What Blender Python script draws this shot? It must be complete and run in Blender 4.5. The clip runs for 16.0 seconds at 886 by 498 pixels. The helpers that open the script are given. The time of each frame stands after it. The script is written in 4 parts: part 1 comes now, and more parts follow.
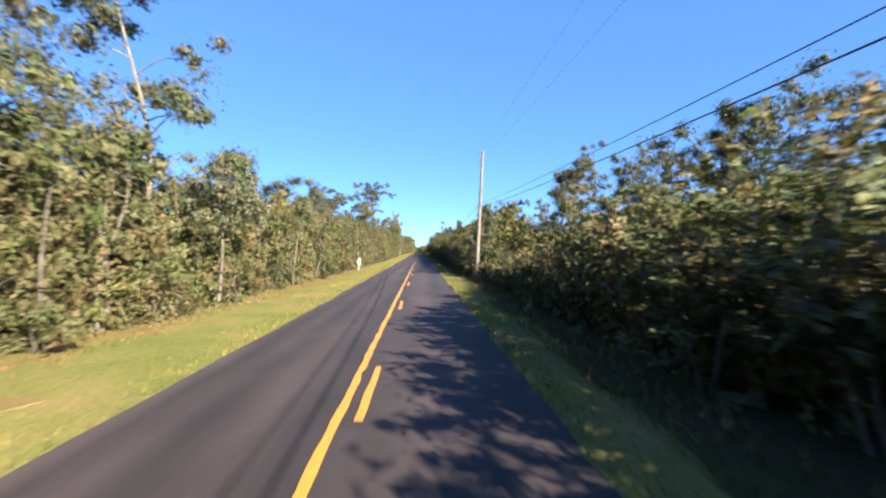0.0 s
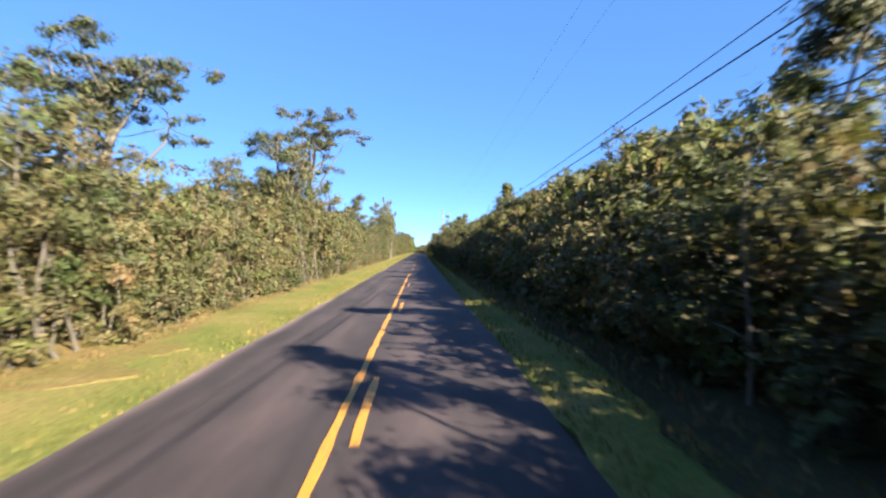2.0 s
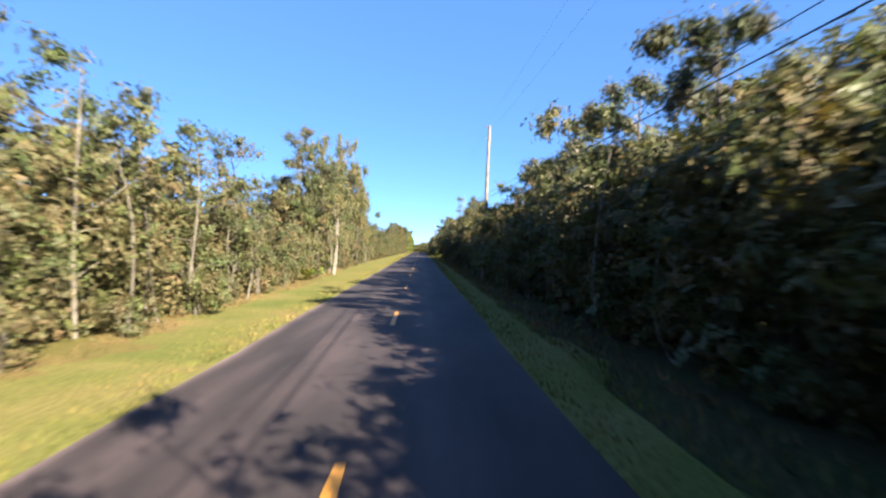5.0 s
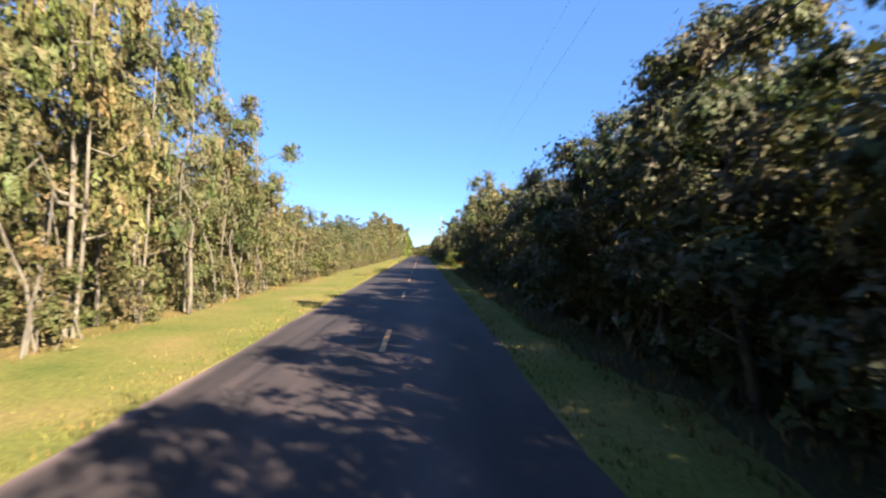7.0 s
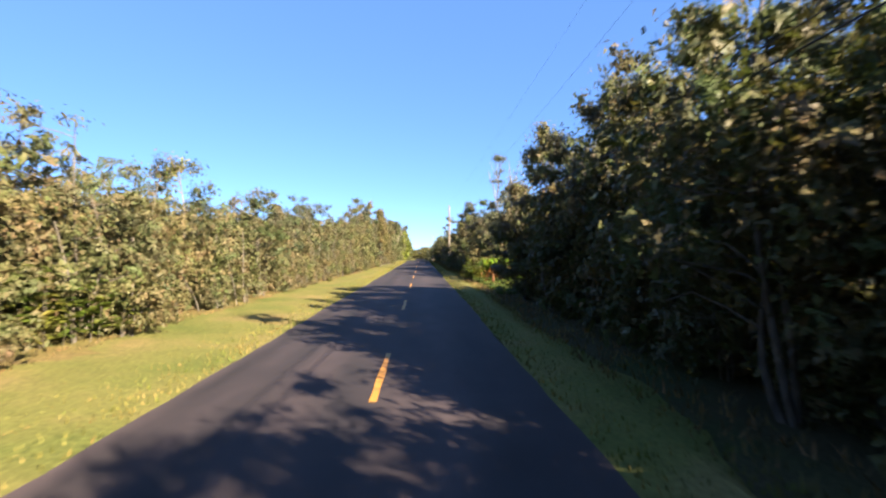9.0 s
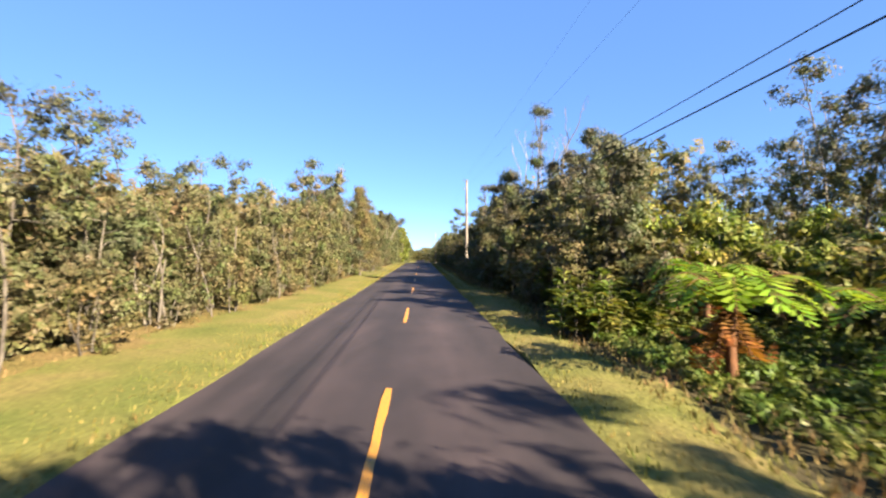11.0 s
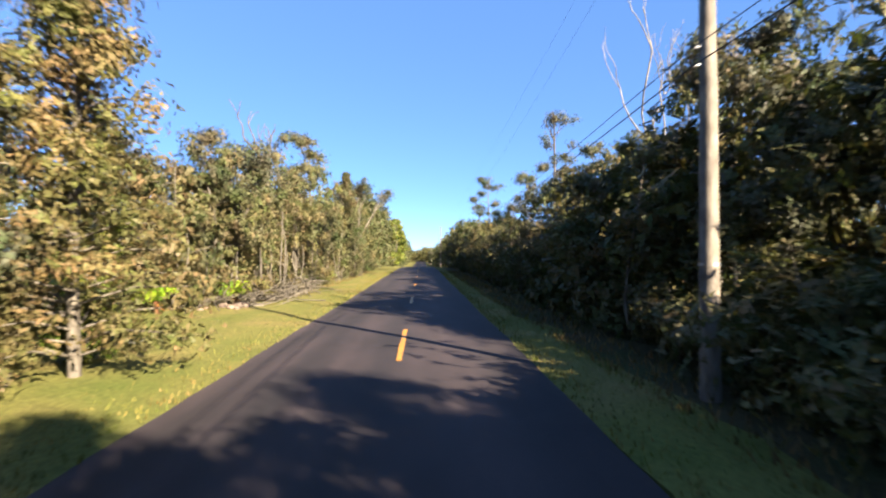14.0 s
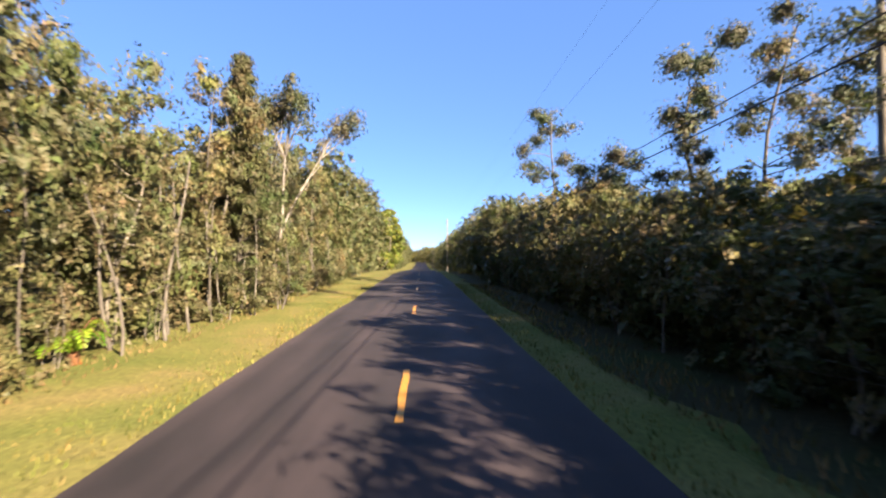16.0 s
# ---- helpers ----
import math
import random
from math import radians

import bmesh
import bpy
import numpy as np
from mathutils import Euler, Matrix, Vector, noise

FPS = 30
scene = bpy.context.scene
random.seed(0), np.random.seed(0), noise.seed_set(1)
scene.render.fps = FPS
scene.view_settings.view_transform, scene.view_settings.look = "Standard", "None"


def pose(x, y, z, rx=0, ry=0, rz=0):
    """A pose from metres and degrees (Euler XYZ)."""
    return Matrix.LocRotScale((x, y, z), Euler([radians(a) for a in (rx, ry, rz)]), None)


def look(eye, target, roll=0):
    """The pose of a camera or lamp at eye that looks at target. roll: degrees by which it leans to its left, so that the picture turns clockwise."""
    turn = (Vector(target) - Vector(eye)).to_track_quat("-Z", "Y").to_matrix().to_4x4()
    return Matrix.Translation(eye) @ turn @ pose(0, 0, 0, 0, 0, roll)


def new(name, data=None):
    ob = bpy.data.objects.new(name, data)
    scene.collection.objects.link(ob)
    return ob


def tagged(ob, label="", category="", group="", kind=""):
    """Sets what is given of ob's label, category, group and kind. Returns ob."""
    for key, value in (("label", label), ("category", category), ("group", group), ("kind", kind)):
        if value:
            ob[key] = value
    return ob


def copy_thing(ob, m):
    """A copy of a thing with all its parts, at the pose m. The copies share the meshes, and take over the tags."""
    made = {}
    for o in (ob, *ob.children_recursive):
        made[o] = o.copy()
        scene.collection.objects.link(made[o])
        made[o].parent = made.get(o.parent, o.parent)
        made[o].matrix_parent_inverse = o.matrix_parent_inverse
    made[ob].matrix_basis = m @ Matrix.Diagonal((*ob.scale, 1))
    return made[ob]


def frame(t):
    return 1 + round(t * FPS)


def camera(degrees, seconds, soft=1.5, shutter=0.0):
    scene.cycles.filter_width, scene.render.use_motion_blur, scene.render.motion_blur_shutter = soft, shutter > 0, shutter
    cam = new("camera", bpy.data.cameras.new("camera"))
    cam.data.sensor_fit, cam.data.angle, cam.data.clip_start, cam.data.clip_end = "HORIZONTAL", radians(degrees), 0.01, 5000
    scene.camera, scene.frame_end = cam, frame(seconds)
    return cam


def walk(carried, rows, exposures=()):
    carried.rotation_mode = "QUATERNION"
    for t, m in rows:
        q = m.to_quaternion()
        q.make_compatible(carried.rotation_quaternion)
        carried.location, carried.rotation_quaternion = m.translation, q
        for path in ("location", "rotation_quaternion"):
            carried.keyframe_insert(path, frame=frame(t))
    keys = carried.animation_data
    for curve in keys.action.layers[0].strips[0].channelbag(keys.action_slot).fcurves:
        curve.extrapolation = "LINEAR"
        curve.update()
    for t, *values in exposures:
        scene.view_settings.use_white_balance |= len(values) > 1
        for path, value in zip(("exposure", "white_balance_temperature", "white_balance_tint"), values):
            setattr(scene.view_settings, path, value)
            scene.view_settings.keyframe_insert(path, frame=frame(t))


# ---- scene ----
# The camera: a car drives down the road, first fast, then slower.
cam = camera(84.4, 16.0, soft=2.2, shutter=0.17)
H = 2.29
ALONG = [(0, 2.6), (3.0, 77.0), (3.5, 89.4), (5.0, 128.9), (5.5, 142.6), (6.0, 156.1), (6.5, 170.1), (6.7, 175.6), (6.8, 178.1), (6.9, 179.6),
         (7.0, 181.0), (7.5, 187.8), (8.0, 195.0), (10.5, 229.6), (16.0, 307.2)]
ASIDE = [(0, .98), (3, .92), (5.5, .84), (7, .90), (8, .86), (10.5, .56), (12.5, .53), (14.5, .47), (15, .42), (16, .30)]
YAW = [(0, -2.58), (16, -2.5)]
PITCH = [(0, .07), (3, -.02), (5.5, -.25), (7, .1), (8, .4), (10.5, .55), (16, .65)]
ROLL = [(0, 0), (16, 0)]


def between(table, t):
    return float(np.interp(t, [r[0] for r in table], [r[1] for r in table]))


TIMES = [0, .5, 1, 1.5, 2, 2.5, 3, 3.5, 4, 4.5, 5, 5.5, 6, 6.3, 6.5, 6.6, 6.7, 6.8, 6.9, 7, 7.2, 7.5, 8, 8.5, 9, 9.5, 10, 10.5, 11, 11.5, 12, 12.5,
         13, 13.5, 14, 14.5, 15, 15.5, 16]
walk(cam, [(t, pose(between(ASIDE, t), between(ALONG, t), H, 90 + between(PITCH, t), between(ROLL, t), between(YAW, t))) for t in TIMES],
     exposures=[(0, 2.78, 5750, 10), (2, 2.78, 5800, 10), (3, 2.80, 6000, 12), (5.5, 2.86, 5850, 11), (7, 2.87, 6100, 12), (8, 2.88, 6200, 14), (10.5, 2.88, 6350, 15),
                (11, 2.88, 6350, 15), (11.8, 2.82, 6050, 12), (12.5, 2.73, 5700, 11), (13, 2.75, 5800, 11), (14, 2.87, 6300, 14), (15.5, 2.84, 6300, 14), (16, 2.85, 6500, 18)])

# The light: a clear sky and a low sun behind the car on its right side.
SUN_EL, SUN_ROT = radians(25.5), radians(138)
world = bpy.data.worlds.new("sky")
scene.world = world
world.use_nodes = True
wn = world.node_tree
sky = wn.nodes.new("ShaderNodeTexSky")
sky.sky_type, sky.sun_disc, sky.sun_elevation, sky.sun_rotation = "NISHITA", False, SUN_EL, SUN_ROT
sky.air_density, sky.dust_density, sky.ozone_density = 0.75, 0.8, 5.0
sky.altitude = 2500
wn.nodes["Background"].inputs["Strength"].default_value = 0.0510
even = wn.nodes.new("ShaderNodeMix")
even.data_type = "RGBA"
even.inputs[0].default_value = 0.55
even.inputs[7].default_value = (0.60, 1.36, 3.0, 1)
wn.links.new(sky.outputs["Color"], even.inputs[6])
wn.links.new(even.outputs[2], wn.nodes["Background"].inputs["Color"])
lamp = bpy.data.lights.new("sun", "SUN")
lamp.energy, lamp.angle, lamp.color = 5.0, radians(0.55), (1.0, 0.86, 0.64)
sun = new("sun", lamp)
to_sun = Vector((math.sin(SUN_ROT) * math.cos(SUN_EL), math.cos(SUN_ROT) * math.cos(SUN_EL), math.sin(SUN_EL)))
sun.matrix_world = look(to_sun * 200, (0, 0, 0))


# ---- materials ----
class Nodes:
    """Short hand for a node material."""

    def __init__(self, name, rough=0.8, spec=0.3):
        self.mat = bpy.data.materials.new(name)
        self.mat.use_nodes = True
        self.tree = self.mat.node_tree
        self.bsdf = self.tree.nodes["Principled BSDF"]
        self.out = self.tree.nodes["Material Output"]
        self.bsdf.inputs["Roughness"].default_value = rough
        self.bsdf.inputs["Specular IOR Level"].default_value = spec

    def node(self, kind, **settings):
        n = self.tree.nodes.new(kind)
        for key, value in settings.items():
            n.inputs[key.replace("_", " ")].default_value = value
        return n

    def link(self, a, b):
        self.tree.links.new(a, b)

    def coords(self, scale=(1, 1, 1)):
        g = self.node("ShaderNodeNewGeometry")
        m = self.node("ShaderNodeMapping")
        m.inputs["Scale"].default_value = scale
        self.link(g.outputs["Position"], m.inputs["Vector"])
        return m.outputs["Vector"]

    def noise(self, scale, detail=4, rough=0.55, stretch=(1, 1, 1)):
        n = self.node("ShaderNodeTexNoise", Scale=scale, Detail=detail, Roughness=rough)
        self.link(self.coords(stretch), n.inputs["Vector"])
        return n.outputs["Fac"]

    def ramp(self, fac, stops):
        r = self.node("ShaderNodeValToRGB")
        e = r.color_ramp.elements
        while len(e) < len(stops):
            e.new(0.5)
        for el, (p, c) in zip(e, stops):
            el.position, el.color = p, (*c, 1)
        self.link(fac, r.inputs["Fac"])
        return r.outputs["Color"]

    def mix(self, fac, a, b, blend="MIX"):
        m = self.node("ShaderNodeMix")
        m.data_type, m.blend_type = "RGBA", blend
        for socket, v in ((m.inputs[0], fac), (m.inputs[6], a), (m.inputs[7], b)):
            if isinstance(v, (int, float)):
                socket.default_value = v
            elif isinstance(v, tuple):
                socket.default_value = (*v, 1)
            else:
                self.link(v, socket)
        return m.outputs[2]

    def colour(self, c):
        if isinstance(c, tuple):
            self.bsdf.inputs["Base Color"].default_value = (*c, 1)
        else:
            self.link(c, self.bsdf.inputs["Base Color"])

    def bump(self, height, strength=0.3, distance=0.02):
        b = self.node("ShaderNodeBump", Strength=strength, Distance=distance)
        self.link(height, b.inputs["Height"])
        self.link(b.outputs["Normal"], self.bsdf.inputs["Normal"])


def leaf_material(name, dark, mid, light, through_light=0.25, rough=0.5, small=0.0, full=0.62):
    """Foliage. small: size in metres of the single leaves, cut out of each spray of leaves; full: how densely they sit."""
    m = Nodes(name, rough, 0.15)
    g = m.node("ShaderNodeNewGeometry")
    pick = g.outputs["Random Per Island"]
    if small:
        cell = m.node("ShaderNodeTexVoronoi", Scale=1.0 / small)
        m.link(g.outputs["Position"], cell.inputs["Vector"])
        hue = m.node("ShaderNodeSeparateColor")
        m.link(cell.outputs["Color"], hue.inputs[0])
        pick = m.mix(0.55, pick, hue.outputs[0])
        # each small leaf faces its own way
        off = m.node("ShaderNodeVectorMath")
        off.operation = "MULTIPLY_ADD"
        off.inputs[1].default_value, off.inputs[2].default_value = (0.7, 0.7, 0.7), (-0.35, -0.35, -0.35)
        m.link(cell.outputs["Color"], off.inputs[0])
        add = m.node("ShaderNodeVectorMath")
        m.link(g.outputs["Normal"], add.inputs[0])
        m.link(off.outputs[0], add.inputs[1])
        unit = m.node("ShaderNodeVectorMath")
        unit.operation = "NORMALIZE"
        m.link(add.outputs[0], unit.inputs[0])
        m.link(unit.outputs[0], m.bsdf.inputs["Normal"])
    each = m.ramp(pick, [(0.0, dark), (0.5, mid), (1.0, light)])
    info = m.node("ShaderNodeObjectInfo")
    tint = m.ramp(info.outputs["Random"], [(0.0, (0.75, 0.78, 0.7)), (0.5, (1, 1, 1)), (1.0, (1.25, 1.12, 0.95))])
    patch = m.ramp(m.noise(0.55, 3), [(0.3, (0.66, 0.76, 0.68)), (0.7, (1.3, 1.2, 0.98))])
    dull = m.ramp(m.noise(1.3, 3, 0.6, (1, 1, 0.6)), [(0.36, (0.87, 1.1, 0.74)), (0.5, (1.05, 1.02, 0.95)), (0.64, (1.34, 1.03, 1.12))])
    col = m.mix(1.0, m.mix(1.0, m.mix(1.0, each, tint, "MULTIPLY"), patch, "MULTIPLY"), dull, "MULTIPLY")
    m.colour(col)
    tr = m.node("ShaderNodeBsdfTranslucent")
    m.link(m.mix(1.0, col, (1.0, 1.05, 0.5), "MULTIPLY"), tr.inputs["Color"])
    sh = m.node("ShaderNodeMixShader", Fac=through_light)
    m.link(m.bsdf.outputs[0], sh.inputs[1])
    m.link(tr.outputs[0], sh.inputs[2])
    leaf = sh.outputs[0]
    if small:
        inside = m.node("ShaderNodeMath")
        inside.operation = "LESS_THAN"
        inside.inputs[1].default_value = full
        m.link(cell.outputs["Distance"], inside.inputs[0])
        cut = m.node("ShaderNodeMixShader")
        gap = m.node("ShaderNodeBsdfTransparent")
        m.link(inside.outputs[0], cut.inputs[0])
        m.link(gap.outputs[0], cut.inputs[1])
        m.link(leaf, cut.inputs[2])
        leaf = cut.outputs[0]
    m.link(leaf, m.out.inputs["Surface"])
    return m.mat


LEAF_OHIA = leaf_material("ohia leaves", (0.0555, 0.0610, 0.0319), (0.0823, 0.0846, 0.0463), (0.1093, 0.1025, 0.0648), 0.24, 0.5, 0.055)
LEAF_GREY = leaf_material("grey ohia leaves", (0.0477, 0.0540, 0.0353), (0.0695, 0.0738, 0.0513), (0.0940, 0.0906, 0.0692), 0.24, 0.5, 0.06)
LEAF_SHRUB = leaf_material("undergrowth leaves", (0.0465, 0.0512, 0.0261), (0.0784, 0.0754, 0.0423), (0.1148, 0.0995, 0.0632), 0.24, 0.5, 0.06)
# Darker leaf colour: far woods, and painted-in shade for the right side's wood.
LEAF_FAR_SHADED = leaf_material("far and shaded-side leaves", (0.0321, 0.0385, 0.0177), (0.0586, 0.0646, 0.0314), (0.0956, 0.0907, 0.0489), 0.2, 0.5, 0.075)
LEAF_BRIGHT = leaf_material("bright broad leaves", (0.0420, 0.0616, 0.0147), (0.0966, 0.1214, 0.0276), (0.1764, 0.1918, 0.0515), 0.35, 0.45)
LEAF_LOW = leaf_material("low green plants", (0.0302, 0.0507, 0.0106), (0.0696, 0.0982, 0.0225), (0.1270, 0.1457, 0.0464), 0.3, 0.5)
FROND = leaf_material("fern fronds", (0.0544, 0.1014, 0.0099), (0.1210, 0.2028, 0.0199), (0.1996, 0.2661, 0.0331), 0.4, 0.45)
FROND_DRY = leaf_material("dry fern fronds", (0.0900, 0.0380, 0.0160), (0.1700, 0.0700, 0.0260), (0.2600, 0.1150, 0.0420), 0.3, 0.6)
GRASS_BLADE = leaf_material("grass blades", (0.0605, 0.0700, 0.0190), (0.1166, 0.1130, 0.0340), (0.1836, 0.1480, 0.0620), 0.3, 0.7)
GRASS_DRY = leaf_material("dry grass and fallen leaves", (0.0576, 0.0446, 0.0216), (0.1224, 0.0864, 0.0432), (0.1944, 0.1368, 0.0720), 0.2, 0.8)


def bark_material(name, dark, light):
    m = Nodes(name, 0.85, 0.2)
    streak = m.noise(9, 5, 0.6, (1, 1, 0.25))
    spots = m.noise(2.2, 3)
    info = m.node("ShaderNodeObjectInfo")
    base = m.ramp(streak, [(0.3, dark), (0.72, light)])
    tint = m.ramp(info.outputs["Random"], [(0, (0.7, 0.68, 0.65)), (1, (1.2, 1.18, 1.12))])
    lichen = m.ramp(spots, [(0.45, (0.85, 0.85, 0.85)), (0.75, (1.3, 1.3, 1.22))])
    m.colour(m.mix(1.0, m.mix(1.0, base, tint, "MULTIPLY"), lichen, "MULTIPLY"))
    m.bump(streak, 0.6, 0.02)
    return m.mat


BARK = bark_material("ohia bark", (0.0576, 0.0490, 0.0396), (0.1584, 0.1404, 0.1152))
BARK_PALE = bark_material("bleached dead wood", (0.0900, 0.0790, 0.0680), (0.2300, 0.2060, 0.1760))
BARK_FERN = bark_material("fern trunk fibre", (0.0360, 0.0180, 0.0086), (0.1440, 0.0648, 0.0288))
POLE_WOOD = bark_material("weathered pole wood", (0.0950, 0.0790, 0.0650), (0.2250, 0.1980, 0.1700))


def asphalt():
    m = Nodes("worn asphalt", 0.82, 0.35)
    g = m.node("ShaderNodeNewGeometry")
    sep = m.node("ShaderNodeSeparateXYZ")
    m.link(g.outputs["Position"], sep.inputs[0])
    wob = m.noise(0.08, 2)
    add = m.node("ShaderNodeMath")
    add.operation = "MULTIPLY_ADD"
    m.link(wob, add.inputs[0])
    add.inputs[1].default_value = 0.5
    m.link(sep.outputs["X"], add.inputs[2])
    span = m.node("ShaderNodeMapRange")
    for k, v in (("From Min", -3.4), ("From Max", 3.4)):
        span.inputs[k].default_value = v
    m.link(add.outputs[0], span.inputs["Value"])
    lanes = m.ramp(span.outputs["Result"], [(0.0, (1.8, 1.76, 1.7)), (0.06, (1.5, 1.46, 1.42)), (0.11, (0.66, 0.65, 0.66)), (0.19, (1.02, 1.0, 1.0)), (0.26, (0.62, 0.61, 0.62)), (0.35, (1.2, 1.15, 1.12)),
                                            (0.47, (0.68, 0.67, 0.67)), (0.58, (0.95, 0.92, 0.9)), (0.70, (1.4, 1.35, 1.3)), (0.82, (0.78, 0.77, 0.76)),
                                            (1.0, (0.95, 0.93, 0.9))])
    grain = m.ramp(m.noise(70, 3, 0.7), [(0.3, (0.6, 0.6, 0.62)), (0.7, (1.4, 1.38, 1.34))])
    blot = m.ramp(m.noise(0.9, 5, 0.6, (1, 0.25, 1)), [(0.3, (0.55, 0.54, 0.55)), (0.7, (1.55, 1.51, 1.47))])
    far = m.node("ShaderNodeMapRange")
    far.inputs["From Max"].default_value = 320
    m.link(sep.outputs["Y"], far.inputs["Value"])
    age = m.ramp(far.outputs["Result"], [(0.1, (0.80, 0.79, 0.80)), (0.2, (1.14, 1.14, 1.13)), (0.6, (1.14, 1.14, 1.13)), (0.7, (0.72, 0.70, 0.72))])
    blot = m.mix(1.0, blot, age, "MULTIPLY")
    old = m.ramp(far.outputs["Result"], [(0.15, (0, 0, 0)), (0.2, (1, 1, 1)), (0.62, (1, 1, 1)), (0.68, (0, 0, 0))])
    rim = m.ramp(span.outputs["Result"], [(0.0, (2.9, 2.85, 2.75)), (0.055, (2.3, 2.25, 2.2)), (0.09, (1, 1, 1))])
    blot = m.mix(1.0, blot, m.mix(old, (1, 1, 1), rim), "MULTIPLY")
    col = m.mix(1.0, m.mix(1.0, m.mix(1.0, (0.0284, 0.0213, 0.0215), lanes, "MULTIPLY"), grain, "MULTIPLY"), blot, "MULTIPLY")
    m.colour(col)
    m.bump(m.noise(55, 3, 0.7), 0.5, 0.008)
    return m.mat


def ground_cover(name, stops, scale, bump, extra=None):
    m = Nodes(name, 0.95, 0.1)
    big = m.noise(scale * 0.12, 4)
    fine = m.noise(scale * 4, 5, 0.65)
    col = m.ramp(big, stops)
    fineness = m.ramp(fine, [(0.3, (0.62, 0.64, 0.6)), (0.7, (1.35, 1.3, 1.25))])
    m.colour(m.mix(1.0, col, fineness, "MULTIPLY"))
    m.bump(fine, bump, 0.05)
    return m.mat


ASPHALT = asphalt()
GRASS = ground_cover("mown verge grass", [(0.3, (0.0778, 0.0930, 0.0210)), (0.5, (0.1166, 0.1120, 0.0310)), (0.7, (0.1620, 0.1240, 0.0480))], 3.0, 0.8)
DRY_LITTER = ground_cover("dry leaf litter and dead grass", [(0.3, (0.0989, 0.0903, 0.0249)), (0.5, (0.1290, 0.0989, 0.0344)), (0.7, (0.1548, 0.1084, 0.0464))], 3.0, 0.9)
LITTER = ground_cover("leaf litter", [(0.3, (0.0324, 0.0302, 0.0130)), (0.5, (0.0540, 0.0446, 0.0216)), (0.7, (0.0360, 0.0468, 0.0144))], 2.5, 0.9)


def paint(name, colour, worn):
    m = Nodes(name, 0.6, 0.4)
    chips = m.noise(26, 5, 0.75)
    m.colour(m.mix(m.ramp(chips, [(worn, (0, 0, 0)), (worn + 0.1, (1, 1, 1))]), (0.0648, 0.0540, 0.0432), colour))
    m.bump(chips, 0.2, 0.004)
    return m.mat


YELLOW = paint("yellow road paint", (0.4032, 0.1800, 0.0144), 0.37)


# ---- geometry helpers ----
def mesh_from(name, verts, faces, material, smooth=False):
    """A mesh from vertex rows and equal-sided faces."""
    verts, faces = np.asarray(verts, np.float32), np.asarray(faces, np.int32)
    me = bpy.data.meshes.new(name)
    n, k = faces.shape
    me.vertices.add(len(verts))
    me.vertices.foreach_set("co", verts.ravel())
    me.loops.add(n * k)
    me.loops.foreach_set("vertex_index", faces.ravel())
    me.polygons.add(n)
    me.polygons.foreach_set("loop_start", np.arange(0, n * k, k, dtype=np.int32))
    me.polygons.foreach_set("use_smooth", np.full(n, smooth))
    me.update(calc_edges=True)
    me.validate()
    me.materials.append(material)
    return me


def joined(pieces):
    """One vertex and face table out of several."""
    vs, fs, base = [], [], 0
    for v, f in pieces:
        vs.append(np.asarray(v, float))
        fs.append(np.asarray(f, int) + base)
        base += len(v)
    return np.concatenate(vs), np.concatenate(fs)


def tube(points, radii, sides=6):
    """A tapered tube along points: quads, the tip drawn to its last radius."""
    p = np.asarray(points, float)
    d = np.gradient(p, axis=0)
    d /= np.linalg.norm(d, axis=1)[:, None] + 1e-9
    ref = np.where(np.abs(d[:, 2:3]) > 0.9, np.array([[1.0, 0, 0]]), np.array([[0, 0, 1.0]]))
    u = np.cross(d, ref)
    u /= np.linalg.norm(u, axis=1)[:, None] + 1e-9
    w = np.cross(d, u)
    a = np.linspace(0, 2 * np.pi, sides, endpoint=False)
    r = np.asarray(radii, float)[:, None, None]
    v = p[:, None] + r * (np.cos(a)[None, :, None] * u[:, None] + np.sin(a)[None, :, None] * w[:, None])
    i, j = np.meshgrid(np.arange(len(p) - 1), np.arange(sides), indexing="ij")
    k = (j + 1) % sides
    f = np.stack([i * sides + j, i * sides + k, (i + 1) * sides + k, (i + 1) * sides + j], -1).reshape(-1, 4)
    return v.reshape(-1, 3), f


def leaves(rng, centres, radii, count, length, width, flat=0.75, up=0.35, spray=1.22):
    """Clumps of pointed leaves: count leaves lie round each centre, near the skin of a flattened ball."""
    c = np.repeat(np.asarray(centres, float), count, axis=0)
    r = np.repeat(np.asarray(radii, float), count)[:, None]
    n = len(c)
    d = rng.normal(size=(n, 3))
    d /= np.linalg.norm(d, axis=1)[:, None]
    at = c + d * r * np.clip(rng.normal(0.78, 0.3, (n, 1)), 0.1, 1.7) * np.array([1, 1, flat])
    normal = d * 1.15 + rng.normal(size=(n, 3)) * 0.32 + np.array([0, 0, up])
    normal /= np.linalg.norm(normal, axis=1)[:, None]
    along = np.cross(normal, rng.normal(size=(n, 3)))
    along /= np.linalg.norm(along, axis=1)[:, None]
    side = np.cross(normal, along)
    s = rng.uniform(0.65, 1.35, (n, 1)) * spray
    L, W = along * length * s * 0.5, side * width * s * 0.5
    v = np.stack([at - L - W, at - L + W, at + L], 1).reshape(-1, 3)
    return v, np.arange(n * 3).reshape(-1, 3)


def crooked(rng, start, end, bend, steps=6):
    """A limb's line from start to end with a soft crooked bend."""
    start, end = np.asarray(start, float), np.asarray(end, float)
    s = np.linspace(0, 1, steps)[:, None]
    p = start + (end - start) * s
    size = np.linalg.norm(end - start)
    for k in (1, 2):
        p += np.sin(np.pi * k * s) * rng.normal(size=3) * bend * size / k
    return p


